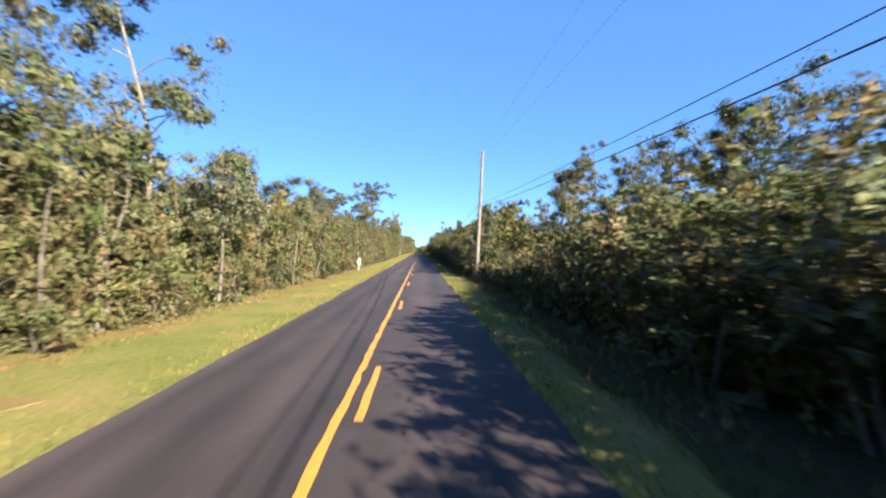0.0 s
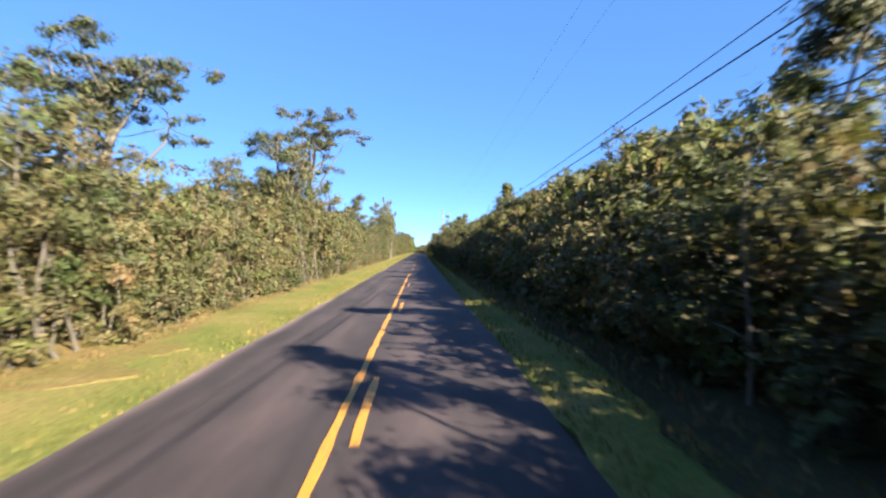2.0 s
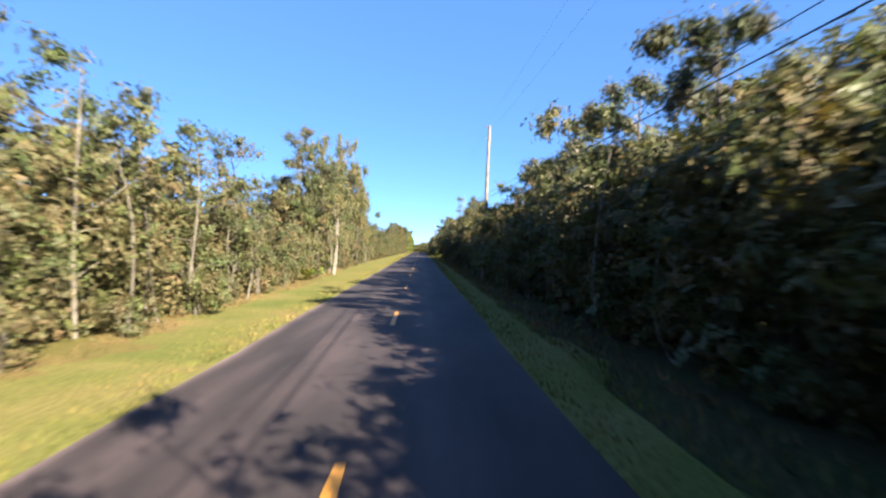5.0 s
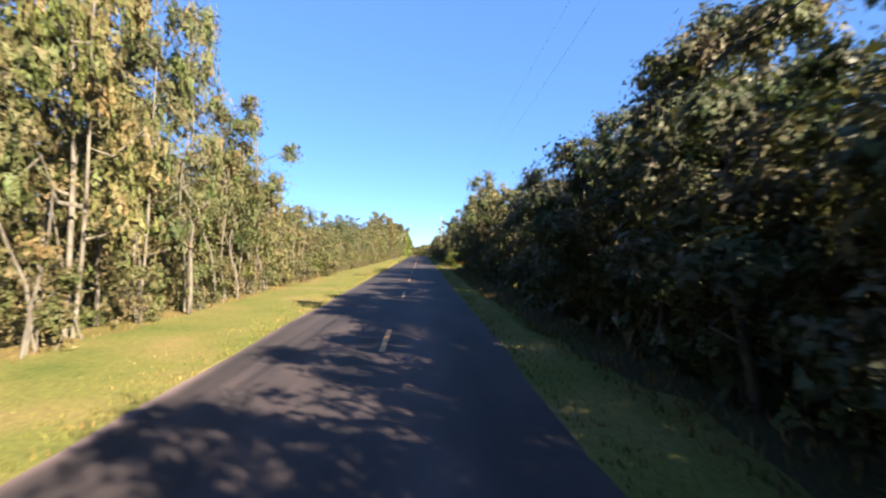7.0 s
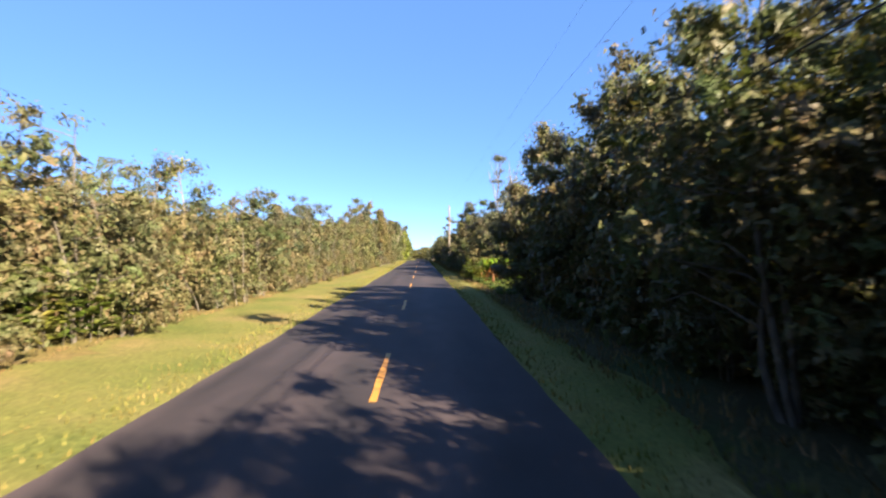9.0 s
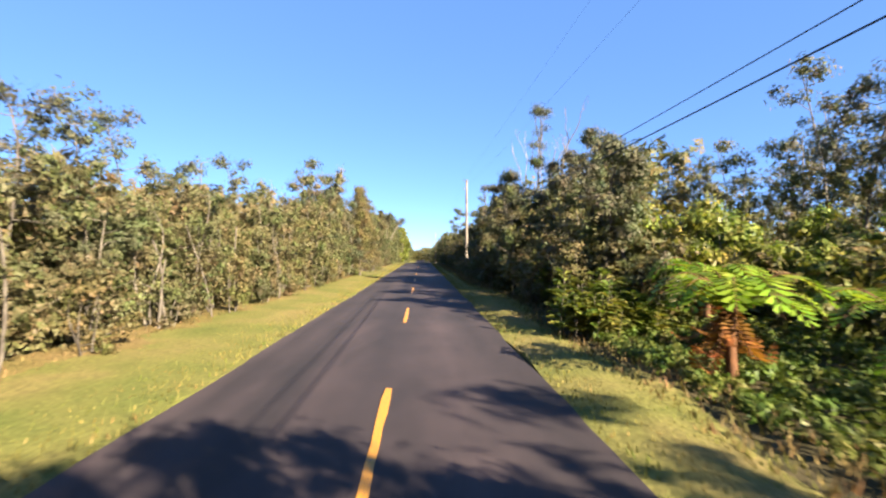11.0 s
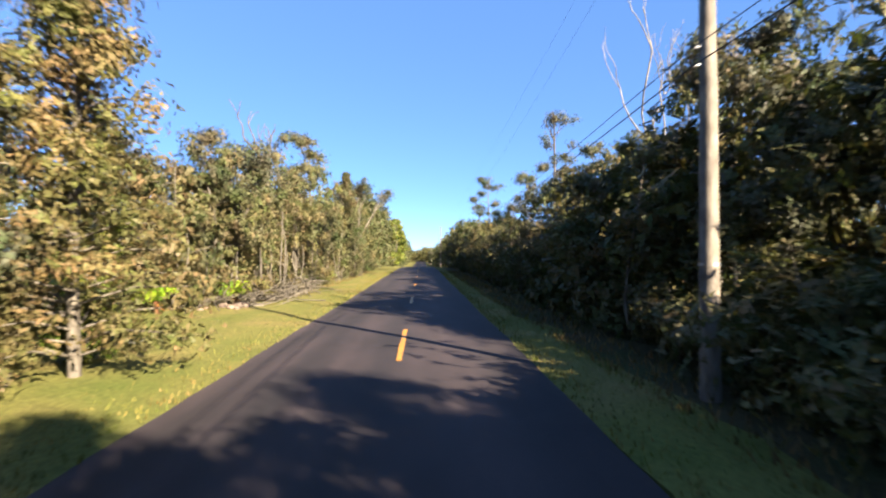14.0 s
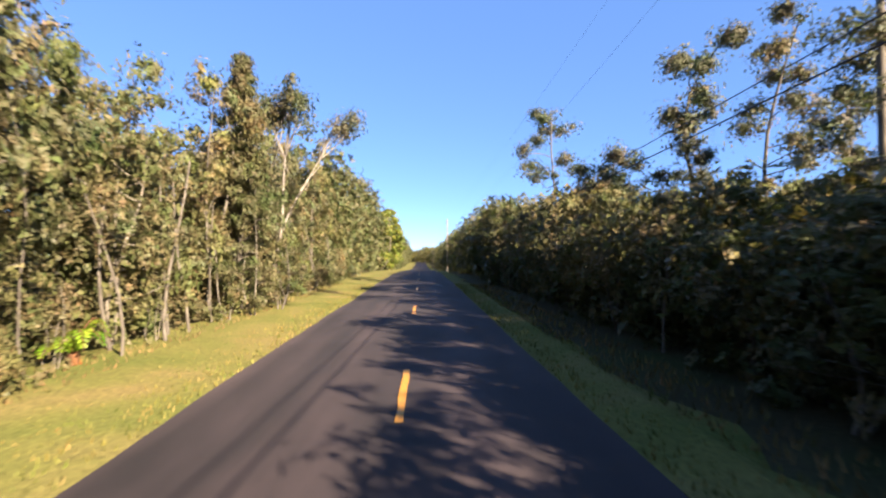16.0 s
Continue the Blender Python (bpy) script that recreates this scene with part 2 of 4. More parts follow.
def tree_parts(rng, h, spread, stems, clear, tips, clump, per, leaf, thick, twig_up=0.35, inner=True):
    """Wood and leaf geometry of a tree h high. clear: share of the height free of leaves; tips: limb ends to each stem."""
    wood, ends, sizes = [], [], []
    for s in range(stems):
        a = rng.uniform(0, 2 * np.pi)
        lean = spread * (0.15 if stems == 1 else 0.45) * rng.uniform(0.4, 1)
        foot = np.array([np.cos(a), np.sin(a), 0]) * (0.12 if stems > 1 else 0)
        top = np.array([np.cos(a) * lean, np.sin(a) * lean, h * rng.uniform(0.82, 0.96) * (1 if s == 0 else rng.uniform(0.65, 0.95))])
        line = crooked(rng, foot + [0, 0, -0.25], top, 0.05, 9)
        wood.append(tube(line, np.linspace(thick, thick * 0.22, 9), 5))
        for k in range(tips):
            f = clear + (1 - clear) * (k + rng.uniform(0, 1)) / tips
            at = np.array([np.interp(f, np.linspace(0, 1, 9), line[:, i]) for i in range(3)])
            b = rng.uniform(0, 2 * np.pi)
            reach = spread * (1.05 - 0.65 * max(0, f - 0.35)) * rng.uniform(0.35, 1.0)
            tip = at + np.array([np.cos(b) * reach, np.sin(b) * reach, reach * twig_up * rng.uniform(0.2, 1.6)])
            limb = crooked(rng, at, tip, 0.10, 4)
            wood.append(tube(limb, np.linspace(thick * 0.42 * (1.1 - f * 0.6), 0.012, 4), 3))
            ends.append(tip)
            sizes.append(clump * rng.uniform(0.6, 1.25))
            for q in range(3):
                b2 = b + rng.uniform(-1.5, 1.5)
                t2 = limb[2] + np.array([np.cos(b2), np.sin(b2), rng.uniform(-0.1, 0.9)]) * reach * rng.uniform(0.2, 0.62)
                ends.append(t2)
                sizes.append(clump * rng.uniform(0.35, 0.95))
        ends.append(line[-1])
        sizes.append(clump * 0.9)
    ends, sizes = np.array(ends), np.array(sizes)
    crown = [leaves(rng, ends, sizes, per, leaf, leaf * 0.6)]
    if inner:
        crown.append(leaves(rng, ends, sizes * 0.35, 4, leaf * 1.9, leaf * 1.4))
    return joined(wood), joined(crown)


def part(name, me, parent, label=""):
    ob = new(name, me)
    ob.parent = parent
    if label:
        tagged(ob, label)
    return ob


def tree_thing(name, wood, crown, bark, leaf, label, category="tree", group=""):
    root = tagged(new(name), label, category, group)
    part("trunk", mesh_from("trunk", *wood, bark, True), root)
    if crown is not None:
        part("crown", mesh_from("crown", *crown, leaf), root)
    return root


def at(x, y, turn=0.0, size=1.0, tall=1.0, z=0.0):
    return Matrix.Translation((x, y, z)) @ Matrix.Rotation(turn, 4, "Z") @ Matrix.Diagonal((size, size, size * tall, 1))


# ---- ground, road and verges ----
ROAD_L, ROAD_R = -3.27, 2.83
Y0, Y1 = -60.0, 640.0


def land(y):
    """Height of the ground: level, then a soft dip far ahead."""
    s = min(1.0, max(0.0, (y - 350) / 150))
    return -3.0 * s * s * (3 - 2 * s)


LAND = np.vectorize(land)
FOOT_L = [(-20, -7.2), (11, -7.1), (47, -6.3), (55, -6.4), (56.3, -6.9), (59, -6.9), (60.5, -6.3), (100, -6.3), (150, -6.5), (185, -7.4), (203, -7.3), (244, -7.0), (265, -6.5), (282, -6.4), (286.3, -6.4), (288, -9.3),
          (298, -9.8), (301.5, -7.3), (305, -6.6), (315, -6.3), (640, -6.6)]
FOOT_R = [(-20, 5.0), (24, 5.0), (34, 5.3), (46, 5.3), (54, 5.0), (100, 5.0), (190, 5.1), (234, 5.2), (240, 6.2), (250, 6.2), (253, 5.7), (259, 5.5), (266, 5.0),
          (300, 4.9), (308, 5.3), (322, 5.5), (640, 5.4)]
# outer edge of the grass on the shaded side; bare litter lies beyond it
VERGE_R = [(-20, 4.2), (22, 4.2), (28, 4.7), (46, 4.7), (54, 4.3), (150, 4.25), (185, 4.5), (210, 4.4), (236, 4.6), (254, 4.7), (260, 5.6), (268, 5.2), (274, 4.3), (284, 4.5), (296, 4.5), (304, 4.25), (640, 4.6)]
TOP_L = [(-20, 8), (14, 9.5), (22, 6.4), (38, 7.2), (50, 6.4), (56, 8.0), (66, 7.2), (71, 5.6), (77, 5.6), (82, 6.2), (84.5, 10), (92, 10), (98, 8.6), (106, 7.6), (140, 8.0), (152, 7.2), (156, 4.3), (166, 4.6),
         (170, 8), (176, 10.5), (182, 10.5), (192, 11), (203, 11), (206, 9.5), (209, 7.8), (217, 7.4), (221, 5.6), (234, 5.4), (245, 5.6), (257, 6.0), (266, 6.7), (272, 7.2), (280, 8.9), (285, 9.2),
         (289, 6.5), (294, 6.5), (298, 8.4), (306, 8.4), (312, 9), (322, 9), (332, 8.8), (345, 10), (380, 12), (640, 12)]
TOP_R = [(-20, 4.6), (2, 4.6), (5, 4.9), (11, 4.7), (15, 5.5), (19, 4.0), (24, 3.3), (28, 2.3), (42, 2.2), (48, 3.2), (53, 3.7), (58, 4.3), (64, 4.5), (74, 4.5), (82, 4.5), (95, 4.6), (106, 5.1), (132, 6.8), (140, 7.0), (146, 6.4), (165, 6.3), (170, 6.2), (175, 6.6), (179, 7.2), (181, 6.0), (184, 6.8),
         (190, 6.2), (196, 5.8), (206, 6.2), (212, 7.0), (220, 8.0), (231, 8.2), (234, 7), (236, 4.5), (240, 2.2), (250, 2.6), (254, 5.0), (258, 5.4), (263, 4.5), (268, 5.9), (271, 7.6), (273.5, 7.6), (276, 4.6), (278, 2.9), (288, 2.9), (291, 5.6), (294, 6.2),
         (300, 6.0), (304, 5.9), (308, 5.9), (311, 5.5), (314.5, 4.4), (319, 4.8), (324, 6.0), (335, 6.2), (345, 6.5), (640, 8.5)]


def ragged_strip(name, edges, y0, y1, step, z_of, material, bottom, label, category, seed, ragged):
    """A long slab along the road. edges: cross positions, numbers or tables; the outer two are ragged; z_of gives the height over each."""
    rng = np.random.default_rng(seed)
    ys = np.arange(y0, y1 + step, step)
    n, k = len(ys), len(edges)
    xs = np.stack([np.full(n, e) if isinstance(e, float) else np.array([between(e, y) for y in ys]) for e in edges], -1)
    for col, amount in ((0, ragged[0]), (k - 1, ragged[1])):
        xs[:, col] += np.convolve(rng.normal(size=n + 4), [.2, .2, .2, .2, .2], "valid") * amount
    zs = np.array([z_of] * n) + rng.normal(size=(n, k)) * 0.004 + LAND(ys)[:, None]
    v = np.stack([xs, np.tile(ys[:, None], (1, k)), zs], -1).reshape(-1, 3)
    low = v.copy()
    low[:, 2] -= bottom
    i, j = np.meshgrid(np.arange(n - 1), np.arange(k - 1), indexing="ij")
    f = np.stack([i * k + j, i * k + j + 1, (i + 1) * k + j + 1, (i + 1) * k + j], -1).reshape(-1, 4)
    rows = np.arange(n - 1)
    left = np.stack([rows * k + n * k, rows * k, (rows + 1) * k, (rows + 1) * k + n * k], -1)
    right = np.stack([rows * k + k - 1, rows * k + k - 1 + n * k, (rows + 1) * k + k - 1 + n * k, (rows + 1) * k + k - 1], -1)
    ob = new(name, mesh_from(name, np.concatenate([v, low]), np.concatenate([f, left, right]), material, False))
    return tagged(ob, label, category, kind="structure")


gx = np.array([-3000, -900, -300, -100, -40, -12, 0, 12, 40, 100, 300, 900, 3000.0])
gy = np.concatenate([[-2000, -600, -200, -60], np.arange(0, 345, 40), np.arange(350, 505, 10), [560, 640, 900, 1500, 2500, 4500]])
gv = np.stack([np.tile(gx, len(gy)), np.repeat(gy, len(gx)), LAND(np.repeat(gy, len(gx))) - 0.10], -1)
gi, gj = np.meshgrid(np.arange(len(gy) - 1), np.arange(len(gx) - 1), indexing="ij")
gf = np.stack([gi * len(gx) + gj, gi * len(gx) + gj + 1, (gi + 1) * len(gx) + gj + 1, (gi + 1) * len(gx) + gj], -1).reshape(-1, 4)
tagged(new("ground", mesh_from("ground", gv, gf, LITTER)), "brown forest floor covered in leaf litter", "ground", kind="structure")
ragged_strip("road", [ROAD_L, -1.7, 0.0, 1.5, ROAD_R], Y0, Y1, 0.8, [-0.035, -0.008, 0, -0.008, -0.035], ASPHALT, 0.15,
             "dark worn two lane asphalt road with ragged edges", "road", 3, (0.07, 0.07))
ragged_strip("verge_left", [[(y, x - (2.6 if 284 < y < 300 else 0.9)) for y, x in FOOT_L], -5.2, -4.2, ROAD_L + 0.06], Y0, Y1, 0.7, [0.05, 0.03, -0.01, -0.05], GRASS, 0.15,
             "sunlit mown yellow green grass verge beside the road", "grass verge", 4, (0.5, 0.16))
ragged_strip("verge_right", [ROAD_R - 0.06, 3.3, 3.8, VERGE_R], Y0, Y1, 0.7, [-0.05, -0.02, 0.02, -0.07], GRASS, 0.15,
             "shaded mown green grass verge beside the road", "grass verge", 5, (0.16, 0.5))

DRY = [(-60, 1.0), (60, 0.9), (75, 0.5), (150, 0.45), (160, 0.8), (178, 0.35), (200, 0.1), (280, 0.1), (300, 0.5), (352, 0.6)]
ragged_strip("leaf_litter", [[(y, between(FOOT_L, y) - 1.2) for y in range(-60, 353, 4)], [(y, between(FOOT_L, y) - 0.3) for y in range(-60, 353, 4)],
                             [(y, between(FOOT_L, y) + between(DRY, y)) for y in range(-60, 353, 4)]], Y0, 284.0, 0.3, [0.075, 0.06, 0.028], DRY_LITTER, 0.12,
             "dry brown leaf litter along the edge of the wood", "leaf litter", 6, (0.3, 1.1))

# ---- road paint ----
CYCLE = 12.19


def stripe(name, x, y0, y1, label):
    """A painted stripe, 11 cm wide, on the road."""
    rng = np.random.default_rng(int(abs(y0) * 7 + 1))
    n = max(2, int((y1 - y0) / 0.5))
    ys = np.linspace(y0, y1, n)
    xl, xr = x - 0.06 + rng.normal(size=n) * 0.011, x + 0.06 + rng.normal(size=n) * 0.011
    z = LAND(ys) + 0.010
    v = np.concatenate([np.stack([a, ys, b], -1) for a, b in ((xl, z), (xr, z), (xl, z - 0.03), (xr, z - 0.03))])
    i = np.arange(n - 1)
    f = np.concatenate([np.stack([a * n + i, b * n + i, b * n + i + 1, a * n + i + 1], -1) for a, b in ((0, 1), (2, 0), (1, 3))])
    ob = new(name, mesh_from(name, v, f, YELLOW))
    return tagged(ob, label, "road marking", "centre line of the road", "structure")


stripe("solid_line", -0.15, Y0, 97.0, "solid yellow no passing line on asphalt")
LONGER = {17: 0.4, 18: 0.6, 19: 0.9, 20: 1.2, 21: 1.3, 22: 1.4, 23: 0.7, 24: 1.3, 25: 0.6}
for k in range(-4, 50):
    end = CYCLE * k
    stripe("dash", 0.15 if end < 97 else 0.0, end - 3.05, end + LONGER.get(k, 0.0), "short yellow painted dash on asphalt")

# ---- poles and cables ----
# place, height, lean to the side and back, heights of the two cables, sag towards the next pole
POLES = [(5.5, -80.0, 10.3, 0.0, 0.0, 5.95, 1.6), (5.5, 42.4, 10.3, 0.05, -0.02, 5.95, 1.3), (5.47, 165.4, 11.4, 0.045, 0.0, 6.2, 1.0),
         (5.2, 286.8, 9.9, 0.0, 0.0, 5.7, 1.2), (5.4, 405.0, 10.3, 0.0, 0.0, 5.9, 1.2), (5.4, 525.0, 10.3, 0.0, 0.0, 5.9, 1.2)]
METAL = Nodes("galvanised metal", 0.45, 0.5)
METAL.bsdf.inputs["Metallic"].default_value = 0.9
METAL.colour(METAL.ramp(METAL.noise(12, 3), [(0.3, (0.2160, 0.2160, 0.2232)), (0.7, (0.3600, 0.3600, 0.3600))]))
METAL = METAL.mat
RUBBER = Nodes("black cable jacket", 0.6, 0.3)
RUBBER.colour(RUBBER.ramp(RUBBER.noise(3, 2), [(0.3, (0.008, 0.008, 0.009)), (0.7, (0.02, 0.02, 0.022))]))
RUBBER = RUBBER.mat
CERAMIC = Nodes("brown insulator glaze", 0.2, 0.5)
CERAMIC.colour(CERAMIC.ramp(CERAMIC.noise(8, 2), [(0.3, (0.0720, 0.0360, 0.0216)), (0.7, (0.1152, 0.0648, 0.0360))]))
CERAMIC = CERAMIC.mat


def axis_at(p, z):
    """The middle of a leaning pole at height z."""
    return np.array([p[0] + p[3] * z, p[1] + p[4] * z, land(p[1]) + z])


def insulator(z, reach):
    prof = [(0.0, 0.03), (0.03, 0.05), (0.05, 0.03), (0.08, 0.055), (0.10, 0.03), (0.14, 0.04), (0.16, 0.012)]
    pts = [(reach, 0, z + a) for a, _ in prof]
    return tube(pts, [r for _, r in prof], 8)


def pole(p):
    rng = np.random.default_rng(int(p[1]) + 500)
    root = tagged(new("utility_pole"), "tall grey weathered wooden utility pole at the verge", "utility pole", "poles along the road")
    zs = np.linspace(-0.5, p[2], 16)
    pts = np.stack([p[3] * zs + rng.normal(size=16) * 0.006, p[4] * zs + rng.normal(size=16) * 0.006, zs], -1)
    shaft = joined([tube(pts, np.linspace(0.165, 0.105, 16), 12), tube([pts[-1], pts[-1] + [0, 0, 0.03]], [0.105, 0.02], 12)])
    part("shaft", mesh_from("shaft", *shaft, POLE_WOOD, True), root)
    for z in (p[2] - 0.12, p[2] - 0.95):
        c = np.array([p[3] * z, p[4] * z, 0])
        arm = part("bracket", mesh_from("bracket", *tube([c + [0, 0, z], c + [-0.16, 0, z + 0.01], c + [-0.27, 0, z + 0.03]], [0.022, 0.02, 0.018], 6), METAL, True), root)
        v, f = insulator(z + 0.03, -0.27)
        part("insulator", mesh_from("insulator", v + c, f, CERAMIC, True), arm)
    for z in (p[5], p[5] - 0.3):
        c = np.array([p[3] * z, p[4] * z, 0])
        part("clamp", mesh_from("clamp", *tube([c + [-0.12, 0, z], c + [-0.2, 0, z], c + [-0.24, 0, z - 0.02]], [0.035, 0.03, 0.02], 6), METAL, True), root)
    z = 2.1
    part("band", mesh_from("band", *tube([(p[3] * z, p[4] * z, z), (p[3] * z, p[4] * z, z + 0.05)], [0.162, 0.161], 12), METAL, True), root)
    root.location = (p[0], p[1], land(p[1]))
    return root


for p in POLES:
    pole(p)


def cable(name, a, b, sag, r, label):
    s = np.linspace(0, 1, 33)[:, None]
    pts = a + (b - a) * s + np.array([0, 0, -4.0]) * sag * s * (1 - s)
    ob = new(name, mesh_from(name, *tube(pts, np.full(33, r), 6), RUBBER, True))
    return tagged(ob, label, "cable", "cables between the poles")


for p, q in zip(POLES, POLES[1:]):
    for drop, r, name, label in ((0.0, 0.009, "telephone_cable", "black sagging telephone cable strung between wooden poles"),
                                 (0.3, 0.013, "telephone_cable", "thicker black sagging telephone cable strung between wooden poles")):
        cable(name, axis_at(p, p[5] - drop) + [-0.24, 0, 0], axis_at(q, q[5] - drop) + [-0.24, 0, 0], p[6], r, label)
    for drop in (0.0, 0.83):
        cable("power_line", axis_at(p, p[2] - drop + 0.08) + [-0.27, 0, 0], axis_at(q, q[2] - drop + 0.08) + [-0.27, 0, 0], 1.4 + drop, 0.003,
              "thin bare power line high between wooden poles")

# ---- forest ----
rng = np.random.default_rng(11)
MEDIUM = [tree_thing("ohia_tree", *tree_parts(rng, 5.6, 1.6, s, c, 9, 0.52, 33, 0.126, 0.055), BARK, LEAF_OHIA,
                     "bushy olive green ohia tree at the verge", group="roadside ohia trees")
          for s, c in ((1, 0.2), (2, 0.25), (3, 0.25), (2, 0.18), (1, 0.3), (3, 0.3))]
TALL = [tree_thing("tall_ohia_tree", *tree_parts(rng, 9.0, 1.9, 1, c, 12, 0.6, 35, 0.165, 0.08, 0.5, False), BARK, LEAF_GREY,
                   "tall ohia tree with grey trunk and open crown", group="tall ohia trees") for c in (0.4, 0.5, 0.55, 0.45, 0.35)]
SHRUB = [tree_thing("roadside_shrub", *tree_parts(rng, h, 0.85, 3, 0.1, 2, 0.42, 44, 0.10, 0.025), BARK, LEAF_SHRUB,
                    "low dense shrub at the edge of the mown grass", "shrub", "roadside shrubs") for h in (1.5, 1.9, 2.3, 1.7)]
first = {}


def plant(kinds, x, y, size, tall=1.0):
    src = kinds[int(rng.integers(len(kinds)))]
    m = at(x, y, rng.uniform(0, 6.28), size, tall, land(y))
    if src not in first:
        first[src] = True
        src.matrix_basis = m
        return src
    keep = src.matrix_basis.copy()
    src.matrix_basis = Matrix.Identity(4)
    ob = copy_thing(src, m)
    src.matrix_basis = keep
    return ob


FILL_L = [(-20, .6), (130, .62), (160, .68), (168, .92), (178, 1.0), (204, 1.0), (212, .72), (260, .72), (310, .8), (640, .85)]
CLEAR = [(234.6, 251.8, 1), (285.5, 298.5, -1)]


def is_open(side, y):
    return any(a < y < b and s == side for a, b, s in CLEAR)


for side, foot, top in ((-1, FOOT_L, TOP_L), (1, FOOT_R, TOP_R)):
    y = -12.0
    while y < 350:
        h = between(top, y)
        if not is_open(side, y):
            size = h / 5.6 * (rng.uniform(0.62, 1.05) * between(FILL_L, y) / 0.68 if side < 0 else rng.uniform(0.58, 1.08))
            wide = min(max(size, 0.85), 1.2)
            plant(MEDIUM, between(foot, y) + side * (0.9 + (1.2 if side > 0 and 20 < y < 44 else 0.0) + rng.uniform(-0.2, 0.9)), y, wide, size / wide)
        y += rng.uniform(2.1, 3.1)
    y = -12.0
    while y < 350:
        h = between(top, y)
        if side < 0:
            plant(TALL, between(foot, y) - rng.uniform(1.4, 5), y, h / 9.0 * rng.uniform(0.85, 1.35 if 214 < y < 284 else 1.2))
        else:
            back = y < 130 or 232 < y < 300
            if 279 < y < 286.5:
                y += 1.5
                continue
            plant(TALL, between(foot, y) + (rng.uniform(22, 30) if 224 < y < 244 else rng.uniform(14, 22) if 232 < y < 270 else rng.uniform(17, 22) if 10 < y < 48 else rng.uniform(9, 20) if back else rng.uniform(2.0, 5)), y,
                  rng.uniform(1.1, 1.38) if 232 < y < 270 else rng.uniform(0.9, 1.35) if back else h / 9.0 * rng.uniform(0.7, 1.12))
        y += rng.uniform(2.8, 4.4) * (1.8 if side > 0 and y < 130 else 0.45 if side > 0 and 225 < y < 270 else 1.0)
    y = -10.0
    while y < 345:
        if not is_open(side, y):
            back = 0.0 if side < 0 or 44 < y < 54 or 233 < y < 262 else 0.9 if 20 < y < 44 else 1.3
            plant(SHRUB, between(foot, y) + side * (back + rng.uniform(0.0, 0.6)), y, rng.uniform(0.7, 1.15))
        y += rng.uniform(2.7, 4.2)

for y in np.arange(16, 58, 1.9):
    plant(TALL, rng.uniform(24.8, 28) if 40 < y < 54 else rng.uniform(20, 26), y, rng.uniform(1.1, 1.42))

# How far the feet of the thicket lie back under the overhanging crowns of the shaded side.
RECESS = [(-20, 1.0), (14, 1.0), (24, 0.3), (48, 0.3), (58, 1.1), (140, 1.2), (232, 1.3), (236, 0.2), (254, 0.2), (262, 1.2), (302, 1.3), (308, 2.0), (640, 2.0)]
# Openings cut in the leaf clumps along the sun's rays, to place sunlit patches on the shaded verge and road: stretches
# along and across the road.
GAPS = [(7.4, 8.8, 2.8, 3.6), (11, 12.6, 2.6, 3.5), (73.4, 74.6, 3.2, 4.2), (155, 156.6, 2.6, 3.6), (161, 162.4, 3.0, 4.2), (168.4, 171.6, 2.5, 3.3), (185.4, 188.2, 2.9, 4.2), (191.8, 193.4, 3.0, 4.5),
        (204.8, 206.2, 3.0, 4.8), (262, 263, 3.8, 4.9), (263.6, 264.8, 3.0, 5.4), (266.2, 267.2, 2.8, 3.7), (279, 280, 3.5, 4.6), (285.4, 286.8, 3.6, 4.7), (290.4, 294, 2.8, 4.8), (296, 297, 2.8, 4.2),
        (284.4, 286.4, 0.0, 1.8), (287.3, 289.5, 0.3, 2.3), (291, 293, 0.8, 2.6), (303, 304.6, 0.2, 1.4), (305.6, 307, 0.8, 2.2), (309.2, 310.8, 0.4, 1.7), (312, 313.8, 0.8, 2.5), (315.4, 317.2, 0.3, 1.7), (319, 321, 1.0, 2.6),
        (81.5, 83.2, 1.0, 2.2), (84.6, 86.6, 0.8, 2.0), (88.5, 90.5, 1.2, 2.4)]
# Stretches of the sunlit side where bare trunks stand in front of dark hollows.
HOLLOWS = [(166, 204), (300.5, 315)]
LEAN_X, LEAN_Y = to_sun.x / to_sun.z, to_sun.y / to_sun.z


def sunny(x, y, z):
    """Which clumps would shade one of those stretches."""
    fx, fy = x - LEAN_X * z, y - LEAN_Y * z
    hit = np.zeros(len(x), bool)
    for y0, y1, x0, x1 in GAPS:
        hit |= (fy > y0 - 0.25) & (fy < y1 + 0.25) & (fx > x0 - 0.25) & (fx < x1 + 0.25)
    # and those between the sun and the pale pole beside the clearing
    dx, dy = x - POLES[3][0], y - POLES[3][1]
    off = dx * math.cos(SUN_ROT) - dy * math.sin(SUN_ROT)
    far = dx * math.sin(SUN_ROT) + dy * math.cos(SUN_ROT)
    return hit | ((np.abs(off) < 0.75) & (far > -0.3) & (z > 1.2 + far * math.tan(SUN_EL)))


def hollow(side, y, z, share):
    """Which clumps are left out to open those hollows."""
    low = np.zeros(len(y), bool)
    for y0, y1 in HOLLOWS:
        low |= (y > y0) & (y < y1) & (z < 3.1) & (z > 0.35)
    return low & (side < 0) & (np.sin(y * 12.9898 + z * 78.233) * 0.5 + 0.5 < share)


n = 1000
ys = rng.uniform(28, 78, n)
c = np.stack([rng.uniform(24.5, 31, n), ys, rng.uniform(0.05, 1, n) * (6.6 + 1.2 * np.sin(ys * 0.5))], -1)
ob = new("woods", mesh_from("woods", *leaves(rng, c, rng.uniform(0.7, 1.3, n), 22, 0.42, 0.32), LEAF_FAR_SHADED))
